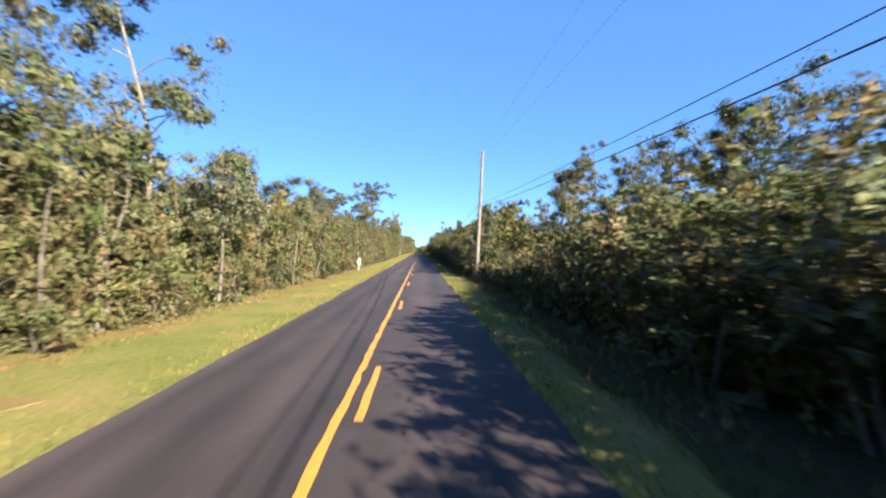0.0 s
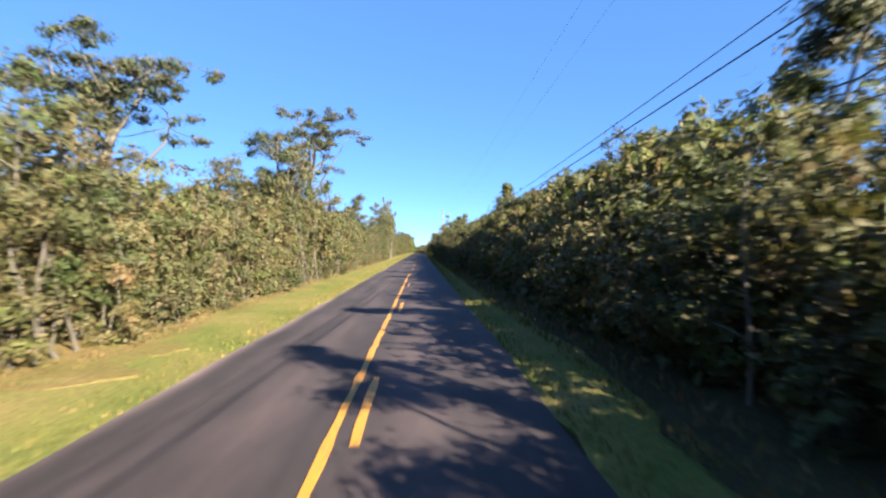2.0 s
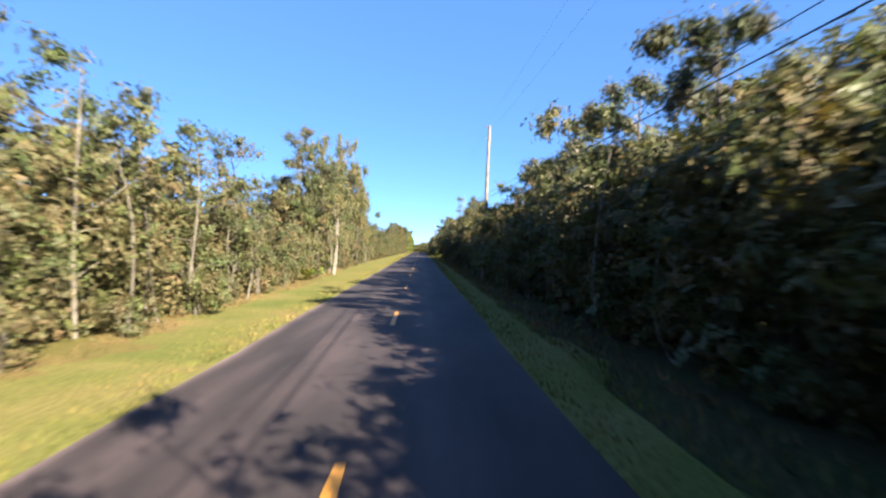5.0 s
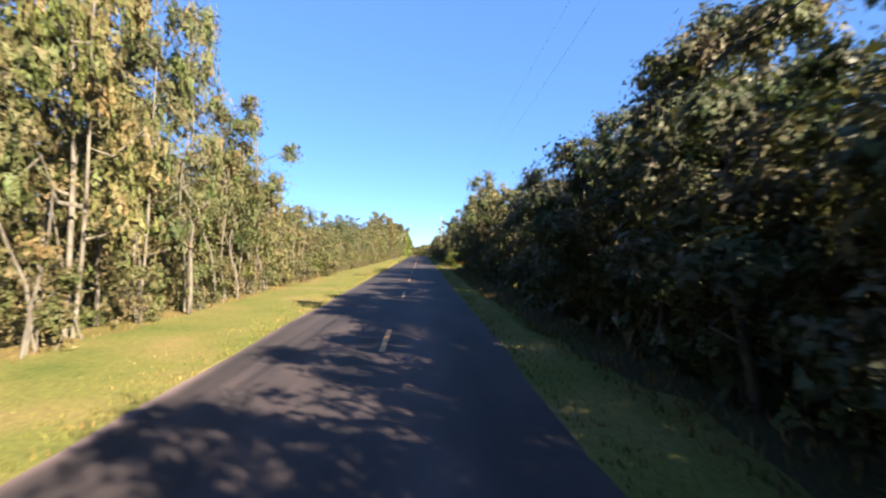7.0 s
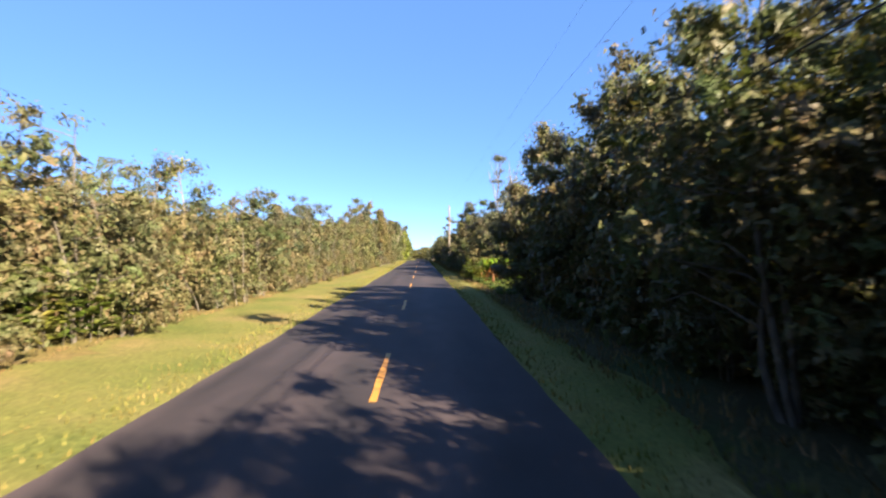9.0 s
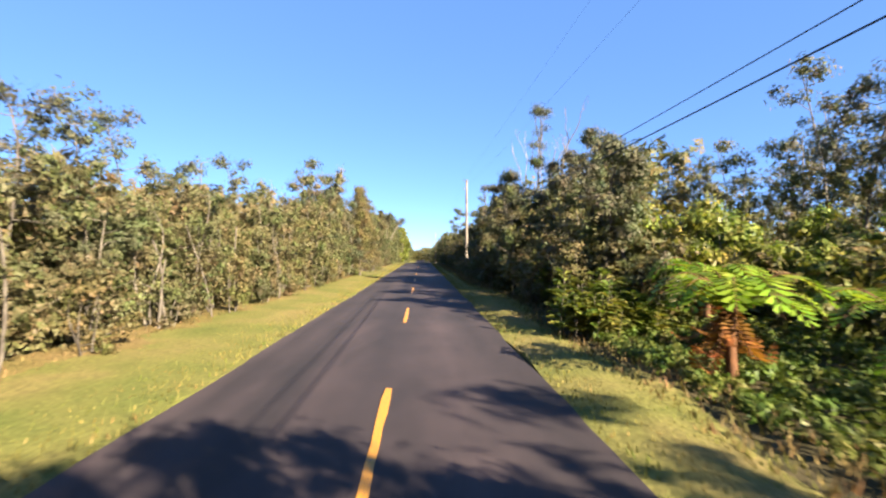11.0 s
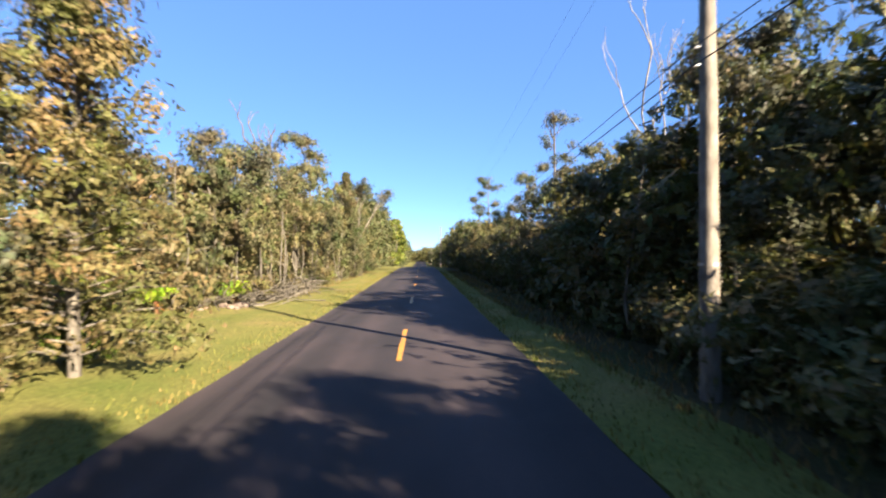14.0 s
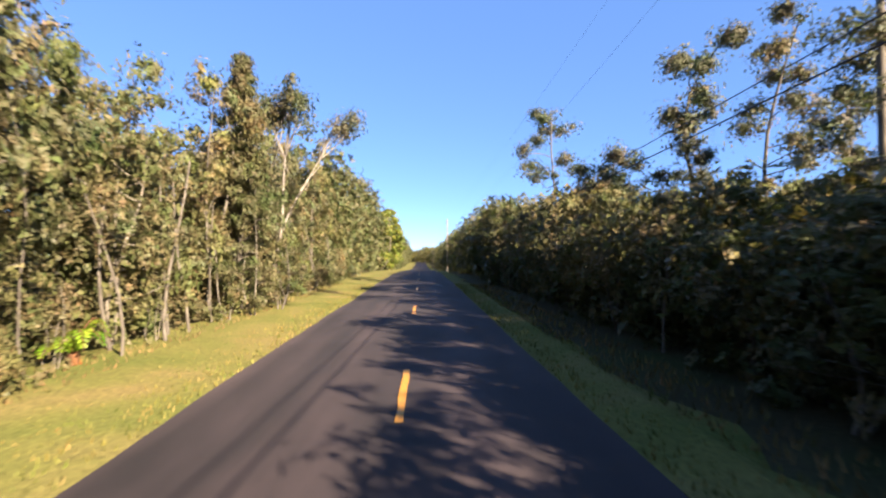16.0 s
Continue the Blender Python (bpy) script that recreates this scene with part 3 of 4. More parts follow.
tagged(ob, "dark wood standing behind the low house", "woods", kind="stuff")

# Undergrowth along the feet of the trees, and the woods behind and beyond.
for side, foot, top, word in ((-1, FOOT_L, TOP_L, "sunlit"), (1, FOOT_R, TOP_R, "shaded")):
    n = 14800 if side < 0 else 13800
    ys = rng.uniform(-15, 350, n)
    ys = ys[rng.uniform(0, 1, n) < np.array([between(top, y) for y in ys]) / (11.5 if side < 0 else 9.0)]
    ys = ys[[not is_open(side, y) for y in ys]]
    n = len(ys)
    high = np.array([(between(FILL_L, y) if side < 0 else 0.70) * between(top, y) * (0.8 + 0.75 * noise.noise(Vector((side * 9, y * 0.35, 0)))) for y in ys])
    zs = rng.uniform(0, 1, n) ** (1.1 if side < 0 else 1.4) * high
    xs = np.array([between(foot, y) for y in ys]) + side * ((0.3 if side < 0 else 0.05) + rng.uniform(0, 1, n) * 1.7 + zs * 0.1)
    if side > 0:
        xs += np.array([between(RECESS, y) for y in ys]) * np.clip(1.25 - zs / (0.42 * high), -0.35, 1.0)
    xs += side * np.array([1.9 * max(-0.2 if side < 0 else -0.3, noise.noise(Vector((side * 5, y * 0.36, z * 0.25)))) for y, z in zip(ys, zs)])
    c = np.stack([xs, ys, zs + 0.15 + LAND(ys)], -1)
    c = c[~sunny(xs, ys, zs) & ~hollow(side, ys, zs, 0.75)]
    n = len(c)
    size = rng.uniform(0.35, 0.75, n)
    ob = new("undergrowth", mesh_from("undergrowth", *joined([leaves(rng, c, size, 24, 0.16, 0.105), leaves(rng, c + [side * 0.6, 0, 0], size * 0.6, 3, 0.36, 0.28)]), LEAF_SHRUB))
    tagged(ob, word + " tangle of shrubs and low branches under the trees", "undergrowth", kind="stuff")
    # Coarse filler leaves inside the edge block sun and sky, denser at right.
    n = 5200 if side < 0 else 9500
    ys = rng.uniform(-25, 352, n)
    ys = ys[[not is_open(side, y) for y in ys]]
    n = len(ys)
    h = np.array([between(top, y) for y in ys])
    zs = rng.uniform(0, 1, n) ** (1.0 if side < 0 else 1.3) * h * (0.72 if side < 0 else 0.62)
    xs = np.array([between(foot, y) for y in ys]) + side * ((1.3 if side < 0 else 0.75) + zs * 0.12 + rng.uniform(0, 1, n) * 3.5)
    c = np.stack([xs, ys, zs + LAND(ys)], -1)
    c = c[~sunny(xs, ys, zs) & ~hollow(side, ys, zs, 0.5)]
    n = len(c)
    # Same plants either side; darker leaf colour paints in the right side's shade.
    ob = new("thicket", mesh_from("thicket", *leaves(rng, c, rng.uniform(0.5, 0.9, n), 15, 0.36, 0.27), LEAF_SHRUB if side < 0 else LEAF_FAR_SHADED))
    tagged(ob, "dense dark thicket inside the edge of the wood", "thicket", kind="stuff")
    if side > 0:
        # Mostly hidden crowns, filled in along the sun's slope to block low sunlight.
        n = 6200
        ys = rng.uniform(-25, 352, n)
        ys = ys[[(66 < y < 183 or 206 < y < 231 or y > 262) for y in ys]]
        n = len(ys)
        h = np.array([between(top, y) for y in ys])
        xs = np.array([between(foot, y) for y in ys]) + 2.0 + rng.uniform(0, 1, n) * 8
        zs = rng.uniform(0.3, 0.95, n) * np.maximum(h * np.array([0.82 + 0.5 * noise.noise(Vector((3.1, y * 0.23, 0))) for y in ys]), np.where(ys > 313, 0.38, np.where(ys > 297, 0.76, np.where((ys > 290.5) & (ys < 294), 0.95, 0.68))) * (xs - 0.2))
        ob = new("woods", mesh_from("woods", *leaves(rng, np.stack([xs, ys, zs + LAND(ys)], -1)[~sunny(xs, ys, zs)], rng.uniform(0.6, 1.1, n)[~sunny(xs, ys, zs)], 16, 0.5, 0.38), LEAF_FAR_SHADED))
        tagged(ob, "dense dark crowns added behind the edge of the wood to block sun", "woods", kind="stuff")
    n = 6500
    ys = rng.uniform(-25, 360, n)
    h = np.array([between(top, y) for y in ys])
    if side > 0:
        h = np.where(ys < 130, np.where(ys < 55, 6.0, 8.5), np.where((ys > 233) & (ys < 300), 9.0, h))
    back = np.where([is_open(side, y) for y in ys], 2.5, 0.0)
    xs = np.array([between(foot, y) for y in ys]) + side * (1.9 + back + rng.uniform(0, 1, n) ** 1.3 * (10 if side < 0 else 15))
    zs = rng.uniform(0, 1, n) * np.minimum(h * (0.86 if side < 0 else 0.74), 1.2 + np.abs(xs) * 0.5)
    if side > 0:
        zs = np.where((ys > 233) & (ys < 256) & (xs < 17), zs * 0.35, zs)
        zs = np.where((ys > 28) & (ys < 52) & (xs < 15.6), zs * 0.3, zs)
        zs = np.where((ys > 14) & (ys < 46), np.minimum(zs, np.maximum(0.3, 0.6 * (xs - 3.6))), zs)
    c = np.stack([xs, ys, zs + LAND(ys)], -1)
    c = c[~sunny(xs, ys, zs)]
    n = len(c)
    # Lighter leaf colour on the left; the right's shade lies in its colour.
    ob = new("woods", mesh_from("woods", *leaves(rng, c, rng.uniform(0.6, 1.1, n), 19, 0.37, 0.28), LEAF_SHRUB if side < 0 else LEAF_FAR_SHADED))
    tagged(ob, "dense olive green forest behind the roadside trees", "woods", kind="stuff")
    n = 5600
    ys = 345 + rng.uniform(0, 1, n) ** 1.5 * 300
    zs = rng.uniform(0, 1, n) ** 0.8 * np.array([between(top, v) for v in ys]) * rng.uniform(0.75, 1.15, n)
    xs = np.array([between(foot, y) for y in ys]) + side * (0.5 + rng.uniform(0, 1, n) ** 1.5 * 9)
    c = np.stack([xs, ys, zs + LAND(ys)], -1)
    ob = new("far_woods", mesh_from("far_woods", *leaves(rng, c, rng.uniform(0.5, 1.1, n), 11, 0.55, 0.38), LEAF_FAR_SHADED))
    tagged(ob, "far olive green forest lining the straight road", "woods", kind="stuff")
for side in (-1, 1):
    n = 5200
    xs, ys = side * rng.uniform(16 if side < 0 else 21, 75, n), rng.uniform(-60, 700, n)
    c = np.stack([xs, ys, LAND(ys) + rng.uniform(0.3, 1, n) * (6.5 + 1.5 * np.sin(ys * 0.21) * np.cos(xs * 0.33))], -1)
    ob = new("outer_woods", mesh_from("outer_woods", *leaves(rng, c, rng.uniform(1.2, 2.2, n), 8, 1.15, 0.85), LEAF_FAR_SHADED))
    tagged(ob, "wide olive green forest reaching away from the road", "woods", kind="stuff")
n = 5200
ys, xs = rng.uniform(620, 680, n), rng.uniform(-110, 110, n)
c = np.stack([xs, ys, LAND(ys) + rng.uniform(0, 1, n) ** 0.8 * (9 + 1.5 * np.sin(xs * 0.3))], -1)
ob = new("far_woods", mesh_from("far_woods", *leaves(rng, c, rng.uniform(0.8, 1.6, n), 9, 1.0, 0.8), LEAF_FAR_SHADED))
tagged(ob, "distant bluish woods where the road bends away", "woods", kind="stuff")

# Pale bare stems that show between the leaves of the sunlit edge.
stems = []
for k in range(170):
    y = rng.uniform(0, 345)
    if is_open(-1, y):
        continue
    h = between(TOP_L, y) * rng.uniform(0.3, 0.62)
    a = np.array([between(FOOT_L, y) - rng.uniform(0.0, 0.7), y, -0.2])
    r = rng.uniform(0.02, 0.055)
    stems.append(tube(crooked(rng, a, a + [rng.normal() * 0.35 - 0.25, rng.normal() * 0.6, h + 0.2], 0.04, 6), np.linspace(r, r * 0.5, 6), 5))
ob = new("bare_stems", mesh_from("bare_stems", *joined(stems), BARK, True))
tagged(ob, "thin pale bare stems along the sunlit edge of the wood", "stems", kind="stuff")

# ---- single trees that stand out, and others added to shade the road ----
# Some, partly out of view, are placed to cast the shadows on the road.
EMERGENT_AND_CASTERS = [(-8.8, 19, 11.5, .3, 2.6), (-7.1, 22.2, 7.2, .5, 1.6), (-9.4, 41, 8.2, .5, 2.2), (-9.8, 55, 10.3, .5, 2.0), (-7.6, 119, 10.5, .6, 1.6),
            (-9.0, 86, 11.5, .4, 2.6), (-8.2, 90.5, 10.8, .3, 2.2), (-9.4, 94, 10.8, .35, 2.2), (-10, 175.3, 13.6, .55, 2.4), (-7.3, 172, 9.8, .5, 1.6), (-8, 207, 10.8, .25, 2.2), (-8.5, 243, 5.8, .5, 1.5),
            (-8.2, 274, 8.2, .4, 2.0), (-9.2, 317, 12.0, .5, 2.2), (-9.8, 301.2, 8.4, .3, 1.8), (-9.1, 303.2, 8.2, .35, 1.6), (-8.8, 305.4, 7.8, .35, 1.5),
            (22.5, 70.5, 15.7, .5, 2.2), (25, 69.5, 17.8, .55, 2.4), (18, 62, 13, .5, 2.2), (20, 48, 13, .5, 2.4), (13, 40, 9.2, .5, 1.8), (19, 30, 12.6, .5, 2.2), (21, 20, 12.5, .5, 2.4),
            (23, 92, 12.8, .5, 2.4), (31, 100, 17, .5, 2.6), (8.9, 163, 8.4, .45, 1.6), (8.4, 192.5, 8.4, .35, 1.8), (8.9, 60.5, 8.0, .3, 1.5), (9.3, 147.5, 9.2, .25, 2.2), (9.6, 150.5, 9.6, .25, 2.2), (9.2, 154.5, 8.2, .2, 2.0), (9.0, 157.6, 8.8, .2, 2.3), (8.9, 160.4, 8.4, .2, 2.2), (7.6, 290.2, 8.6, .35, 1.9), (7, 294.6, 6.0, .3, 1.7), (9.7, 290, 7.8, .2, 1.8), (9.5, 287, 7.0, .15, 1.8), (11, 309.5, 10.4, .35, 2.0), (7.2, 84.5, 5.6, .25, 1.6), (6.8, 222, 7.8, .2, 2.2), (6.8, 226, 7.6, .2, 2.2), (6.3, 229.5, 7.3, .2, 2.0), (6.1, 184.5, 6.3, .2, 2.0), (5.9, 188, 5.3, .2, 1.6), (5.9, 191.3, 5.3, .2, 1.6), (5.9, 194.6, 5.3, .25, 1.6),
            (5.8, 198, 5.3, .2, 1.9), (6.0, 200.5, 5.0, .2, 1.8), (8.6, 190.5, 8.4, .2, 1.9), (8.8, 194, 8.8, .2, 2.3), (9, 197.5, 8.4, .35, 2.0), (9.4, 201.5, 8.4, .4, 2.0), (7.3, 253, 5.7, .2, 1.5), (7.4, 258, 6.4, .2, 1.8), (10.5, 264.5, 8.8, .3, 2.0), (12.5, 268, 11.2, .35, 2.4), (11.5, 261.5, 7.6, .3, 2.0), 
            (-7.4, 283.4, 9.8, .12, 1.8), (-7.8, 281, 9.4, .15, 1.9), (-8.6, 285, 10.4, .15, 2.0), (-7.0, 285.6, 8.8, .1, 1.8), (14.8, 325, 12.5, .3, 1.7), (6.0, 233.7, 5.9, .05, 1.3), (6.5, 234.8, 4.4, .05, 1.2), (7.8, 273.0, 8.6, .2, 2.2), (6.7, 274.6, 7.2, .2, 2.0), (8.9, 271.0, 9.2, .2, 2.2),
            (7.1, 272.5, 9.2, .6, 1.4), (6.9, 177.8, 6.4, .2, 1.8),
            (13.5, 270.7, 12.6, .6, 1.7), (15.4, 283.3, 14.5, .55, 2.2), (11.8, 273.3, 10.2, .4, 1.8), (12.5, 275.5, 8.2, .35, 1.9), (7.6, 52.3, 6.8, .3, 1.7), (7.6, 190, 8.2, .3, 1.6), (7.4, 139, 7.6, .3, 1.8), (8.7, 338.5, 12.0, .3, 2.2), (10.5, 331.8, 8.8, .35, 1.8), (9.3, 333, 8.2, .3, 1.6),
            (12, 325.5, 11.4, .3, 1.4), (9.2, 294.5, 6.6, .4, 1.6), (14.3, 322.5, 9.4, .3, 1.8), (10.6, 311, 7.8, .15, 2.2), (9.2, 308.4, 7.2, .15, 2.0)]
for x, y, h, clear, spread in EMERGENT_AND_CASTERS:
    wood, crown = tree_parts(rng, h, spread, 1, clear, 14, 0.8 if x > 8 and y > 315 else 0.66, 92, 0.16, 0.07 + h * 0.004, 0.45, clear <= 0.3)
    tagged(tree_thing("tall_ohia_tree", wood, crown, BARK, LEAF_GREY, "tall slender ohia with bare trunk and tufted open crown", group="standing out trees")).location = (x, y, land(y))


def umbrella_tree(x, y, h, reach):
    """A tall tree whose pale bare limbs fork and spread out to separate flat leaf tufts."""
    wood, ends, sizes = [], [], []
    line = crooked(rng, (0, 0, -0.3), (0.3, 0, h * 0.62), 0.03, 9)
    wood.append(tube(line, np.linspace(0.24, 0.15, 9), 7))
    for k in range(9):
        a = 6.283 * k / 9 + rng.uniform(-0.3, 0.3)
        s = rng.uniform(0.35, 1.0)
        d = np.array([math.cos(a) * reach * s, math.sin(a) * reach * s, h * (0.38 - 0.2 * s) * rng.uniform(0.8, 1.05)])
        f = line[-1 - int(rng.integers(0, 4))]
        limb = crooked(rng, f, line[-1] + d, 0.12, 7)
        wood.append(tube(limb, np.linspace(0.10, 0.03, 7), 5))
        for q in range(7):
            b = limb[int(rng.integers(3, 7))]
            e = b + rng.normal(size=3) * [0.9, 0.9, 0.45] + [0, 0, 0.35]
            wood.append(tube(crooked(rng, b, e, 0.15, 4), np.linspace(0.028, 0.01, 4), 3))
            ends += [e, e + rng.normal(size=3) * [0.4, 0.4, 0.12]]
            sizes += [rng.uniform(0.4, 0.65), rng.uniform(0.3, 0.5)]
    t = tree_thing("umbrella_tree", joined(wood), leaves(rng, ends, sizes, 80, 0.17, 0.10, 0.5), BARK, LEAF_GREY, "tall tree with grey forked limbs and flat tufts")
    t.location = (x, y, land(y))


umbrella_tree(-9.6, 99.5, 16.2, 4.4)
umbrella_tree(-12.4, 73.5, 11.4, 3.2)


def tuft_tree(x, y, h, lean, tufts, label, bark=BARK_PALE, thick=0.13):
    """A bare thin trunk that ends in one or more dense tufts."""
    line = crooked(rng, (0, 0, -0.3), (lean, 0.4, h - 0.5), 0.03, 10)
    wood = [tube(line, np.linspace(thick, 0.4 * thick, 10), 6)]
    ends, sizes = [], []
    for k in range(tufts):
        a = rng.uniform(0, 6.28)
        e = line[-1] + [0.7 * math.cos(a), 0.7 * math.sin(a), rng.uniform(-0.9, 0.5)]
        wood.append(tube(crooked(rng, line[-3], e, 0.1, 5), np.linspace(0.045, 0.015, 5), 4))
        ends += [e, e + rng.normal(size=3) * 0.3]
        sizes += [0.75, 0.55]
    for k in range(3):
        f = line[int(rng.integers(4, 8))]
        wood.append(tube(crooked(rng, f, f + [rng.uniform(-0.8, 0.8), rng.uniform(-0.8, 0.8), rng.uniform(0.4, 1.4)], 0.15, 5), np.linspace(0.03, 0.008, 5), 4))
    t = tree_thing("tufted_tree", joined(wood), leaves(rng, ends, sizes, 150, 0.15, 0.09), bark, LEAF_GREY, label)
    t.location = (x, y, land(y))


tuft_tree(-6.9, 329.5, 9.4, 1.2, 7, "thin bare pale trunk ending in a round leafy tuft", BARK_PALE, 0.09)
tuft_tree(-6.5, 330.2, 9.3, 2.8, 4, "leaning pale trunk with one dense leafy tuft on top", BARK_PALE, 0.09)
tuft_tree(13.0, 290.3, 18.6, 0.9, 5, "very tall bent bare trunk with drooping leafy tuft", BARK, 0.09)
tuft_tree(13.9, 289.0, 15.5, -0.6, 3, "tall bare forked trunk with few leaves", BARK, 0.09)



# Bushes that hide the feet of those leaning trunks and of the pointed tree on the lawn.
for x, y, s in ((-5.9, 325.8, 0.72), (-5.6, 327.6, 0.8), (-5.9, 329.2, 0.75)):
    plant(MEDIUM, x, y, s)
for x, y, s in ((-6.5, 287.5, 0.55), (-7.4, 287.6, 0.7)):
    plant(SHRUB, x, y, s)


def snag(x, y, h, label, bark=BARK_PALE):
    """A dead tree: pale forked branches with no leaves."""
    wood, tips = [], [((0, 0, -0.3), (rng.uniform(-0.3, 0.3), rng.uniform(-0.3, 0.3), h * 0.5), 0.16)]
    for level in range(4):
        more = []
        for a, b, r in tips:
            wood.append(tube(crooked(rng, a, b, 0.07, 6), np.linspace(r, r * 0.6, 6), 6))
            for k in range(3 if level < 1 else 2):
                d = np.array([rng.normal() * 0.32, rng.normal() * 0.32, 1.0]) * h * 0.5 * 0.52 ** (level + 0.55) * rng.uniform(0.7, 1.15)
                more.append((b, np.asarray(b) + d, r * 0.55))
        tips = more
    root = tagged(new("dead_tree"), label, "dead tree")
    part("trunk", mesh_from("trunk", *joined(wood), bark, True), root)
    root.location = (x, y, land(y))


snag(19.2, 317, 19.5, "bleached dead tree with bare forked branches")
snag(21.5, 321, 19.5, "tall bleached dead tree with bare branches")
snag(14.5, 286.0, 14.0, "grey dead tree with bare crooked branches")
snag(-8.6, 306, 9.0, "thin dead tree with brown bare twigs", BARK)


def shaggy_tree(x, y, h):
    """A slim trunk with a shaggy pale clump near its top and bare twigs over it."""
    line = crooked(rng, (0, 0, -0.3), (0.1, 0, h), 0.02, 9)
    wood = [tube(line, np.linspace(0.15, 0.06, 9), 6)]
    for k in range(6):
        wood.append(tube(crooked(rng, line[-2], line[-2] + [rng.uniform(-1.1, 1.1), rng.uniform(-0.6, 0.6), rng.uniform(1.0, 2.4)], 0.12, 5), np.linspace(0.042, 0.01, 5), 4))
    c = [line[-1] + rng.normal(size=3) * [0.6, 0.5, 0.25] for _ in range(9)] + [line[int(k)] + rng.normal(size=3) * [0.75, 0.75, 0.4] for k in rng.integers(4, 8, 22)]
    t = tree_thing("shaggy_tree", joined(wood), leaves(rng, c, np.full(31, 0.56), 105, 0.2, 0.08), BARK, LEAF_GREY, "slim dark trunk with a shaggy clump and bare twigs")
    t.location = (x, y, land(y))


shaggy_tree(11.1, 318, 13.2)


def cone_tree(x, y, h, wide=1.25):
    """A pointed tree whose short limbs get shorter towards the top."""
    line = crooked(rng, (0, 0, -0.3), (0, 0, h), 0.01, 10)
    wood, c, s = [tube(line, np.linspace(0.12, 0.02, 10), 6)], [], []
    for z in np.arange(0.5, h, 0.24):
        r = wide * (1 - z / h) ** 0.8 + 0.12
        for k in range(3):
            a = rng.uniform(0, 6.28)
            e = np.array([math.cos(a) * r, math.sin(a) * r, z + 0.2])
            wood.append(tube([[0, 0, z - 0.1], e * [0.5, 0.5, 1], e], [0.03, 0.02, 0.008], 4))
            c += [e, e * [0.5, 0.5, 1]]
            s += [0.24 * wide, 0.26 * wide]
    t = tree_thing("pointed_tree", joined(wood), leaves(rng, c, s, 64, 0.165, 0.09), BARK, LEAF_SHRUB, "pointed narrow tree with short feathery limbs")
    t.location = (x, y, land(y))


wood, crown = tree_parts(rng, 10.8, 2.0, 1, 0.4, 14, 0.55, 100, 0.14, 0.09)
tree_thing("bright_tree", wood, crown, BARK, LEAF_BRIGHT, "small bright yellow green tree above the dark thicket").location = (19, 98, 0)
for x, y, h in ((-7.6, 404, 14.0), (-7.0, 416, 15.0), (-7.8, 428, 15.0)):
    wood, crown = tree_parts(rng, h, 3.2, 2, 0.08, 16, 1.1, 60, 0.34, 0.14)
    tree_thing("round_tree", wood, crown, BARK, LEAF_BRIGHT, "broad pale green rounded tree far along the road", group="pale round trees").location = (x, y, land(y))
cone_tree(-6.9, 327, 9.9)
cone_tree(-5.9, 288.3, 9.0, 2.0)
cone_tree(8.0, 91.6, 7.3)

# Pale slim trunks that stand free at the wood's edge.
for x, y, h, lean in ((-6.25, 168.8, 5.4, 0.1), (-6.5, 169.7, 5.2, 0.35), (-7.9, 301.6, 4.6, 0.5), (-7.4, 303.5, 4.2, -0.6),
                      (-7.3, 198.5, 4.0, 0.8), (-6.5, 60.5, 4.5, 0.1), (-7.0, 33.5, 4.6, 0.2)):
    line = crooked(rng, (0, 0, -0.3), (lean, rng.uniform(-0.3, 0.3), h), 0.05, 8)
    wood = [tube(line, np.linspace(0.085, 0.04, 8), 7)]
    for k in range(3):
        wood.append(tube(crooked(rng, line[4 + k], line[4 + k] + [rng.uniform(-0.9, 0.9), rng.uniform(-0.7, 0.7), rng.uniform(0.5, 1.3)], 0.1, 5), np.linspace(0.035, 0.01, 5), 5))
    crown = leaves(rng, [line[-1] + rng.normal(size=3) * 0.5 for _ in range(7)], np.full(7, 0.4), 70, 0.12, 0.07)
    tree_thing("slim_tree", joined(wood), crown, BARK_PALE if 160 < y < 175 else BARK, LEAF_OHIA, "slim pale trunk standing at the edge of the wood", group="slim pale trunks").location = (x, y, 0)


# ---- ferns and bright plants ----
def frond(a, reach, rise, width):
    """One arching frond: a midrib and two rows of leaflets."""
    n = 16
    s = np.linspace(0, 1, n)
    out, up = reach * s * (1 - 0.1 * s), rise * np.sin(np.pi * 0.85 * s) - 0.22 * reach * s ** 2.4
    d, side = np.array([math.cos(a), math.sin(a), 0]), np.array([-math.sin(a), math.cos(a), 0])
    mid = d * out[:, None] + np.array([0, 0, 1]) * up[:, None]
    rib = tube(mid, np.linspace(0.016, 0.003, n), 4)
    v, f = [], []
    for k in range(1, n):
        w = width * math.sin(math.pi * min(1, 0.12 + s[k] * 0.88)) ** 0.7
        for sg in (-1, 1):
            base, step = mid[k], (mid[k] - mid[k - 1]) * 0.48
            tip = base + side * sg * w + d * w * 0.35 - np.array([0, 0, w * 0.18])
            b = len(v)
            v += [base - step, (base + tip) / 2 - step * 0.9, tip, (base + tip) / 2 + step * 0.9]
            f.append([b, b + 1, b + 2, b + 3])
    return rib, (np.array(v), np.array(f))


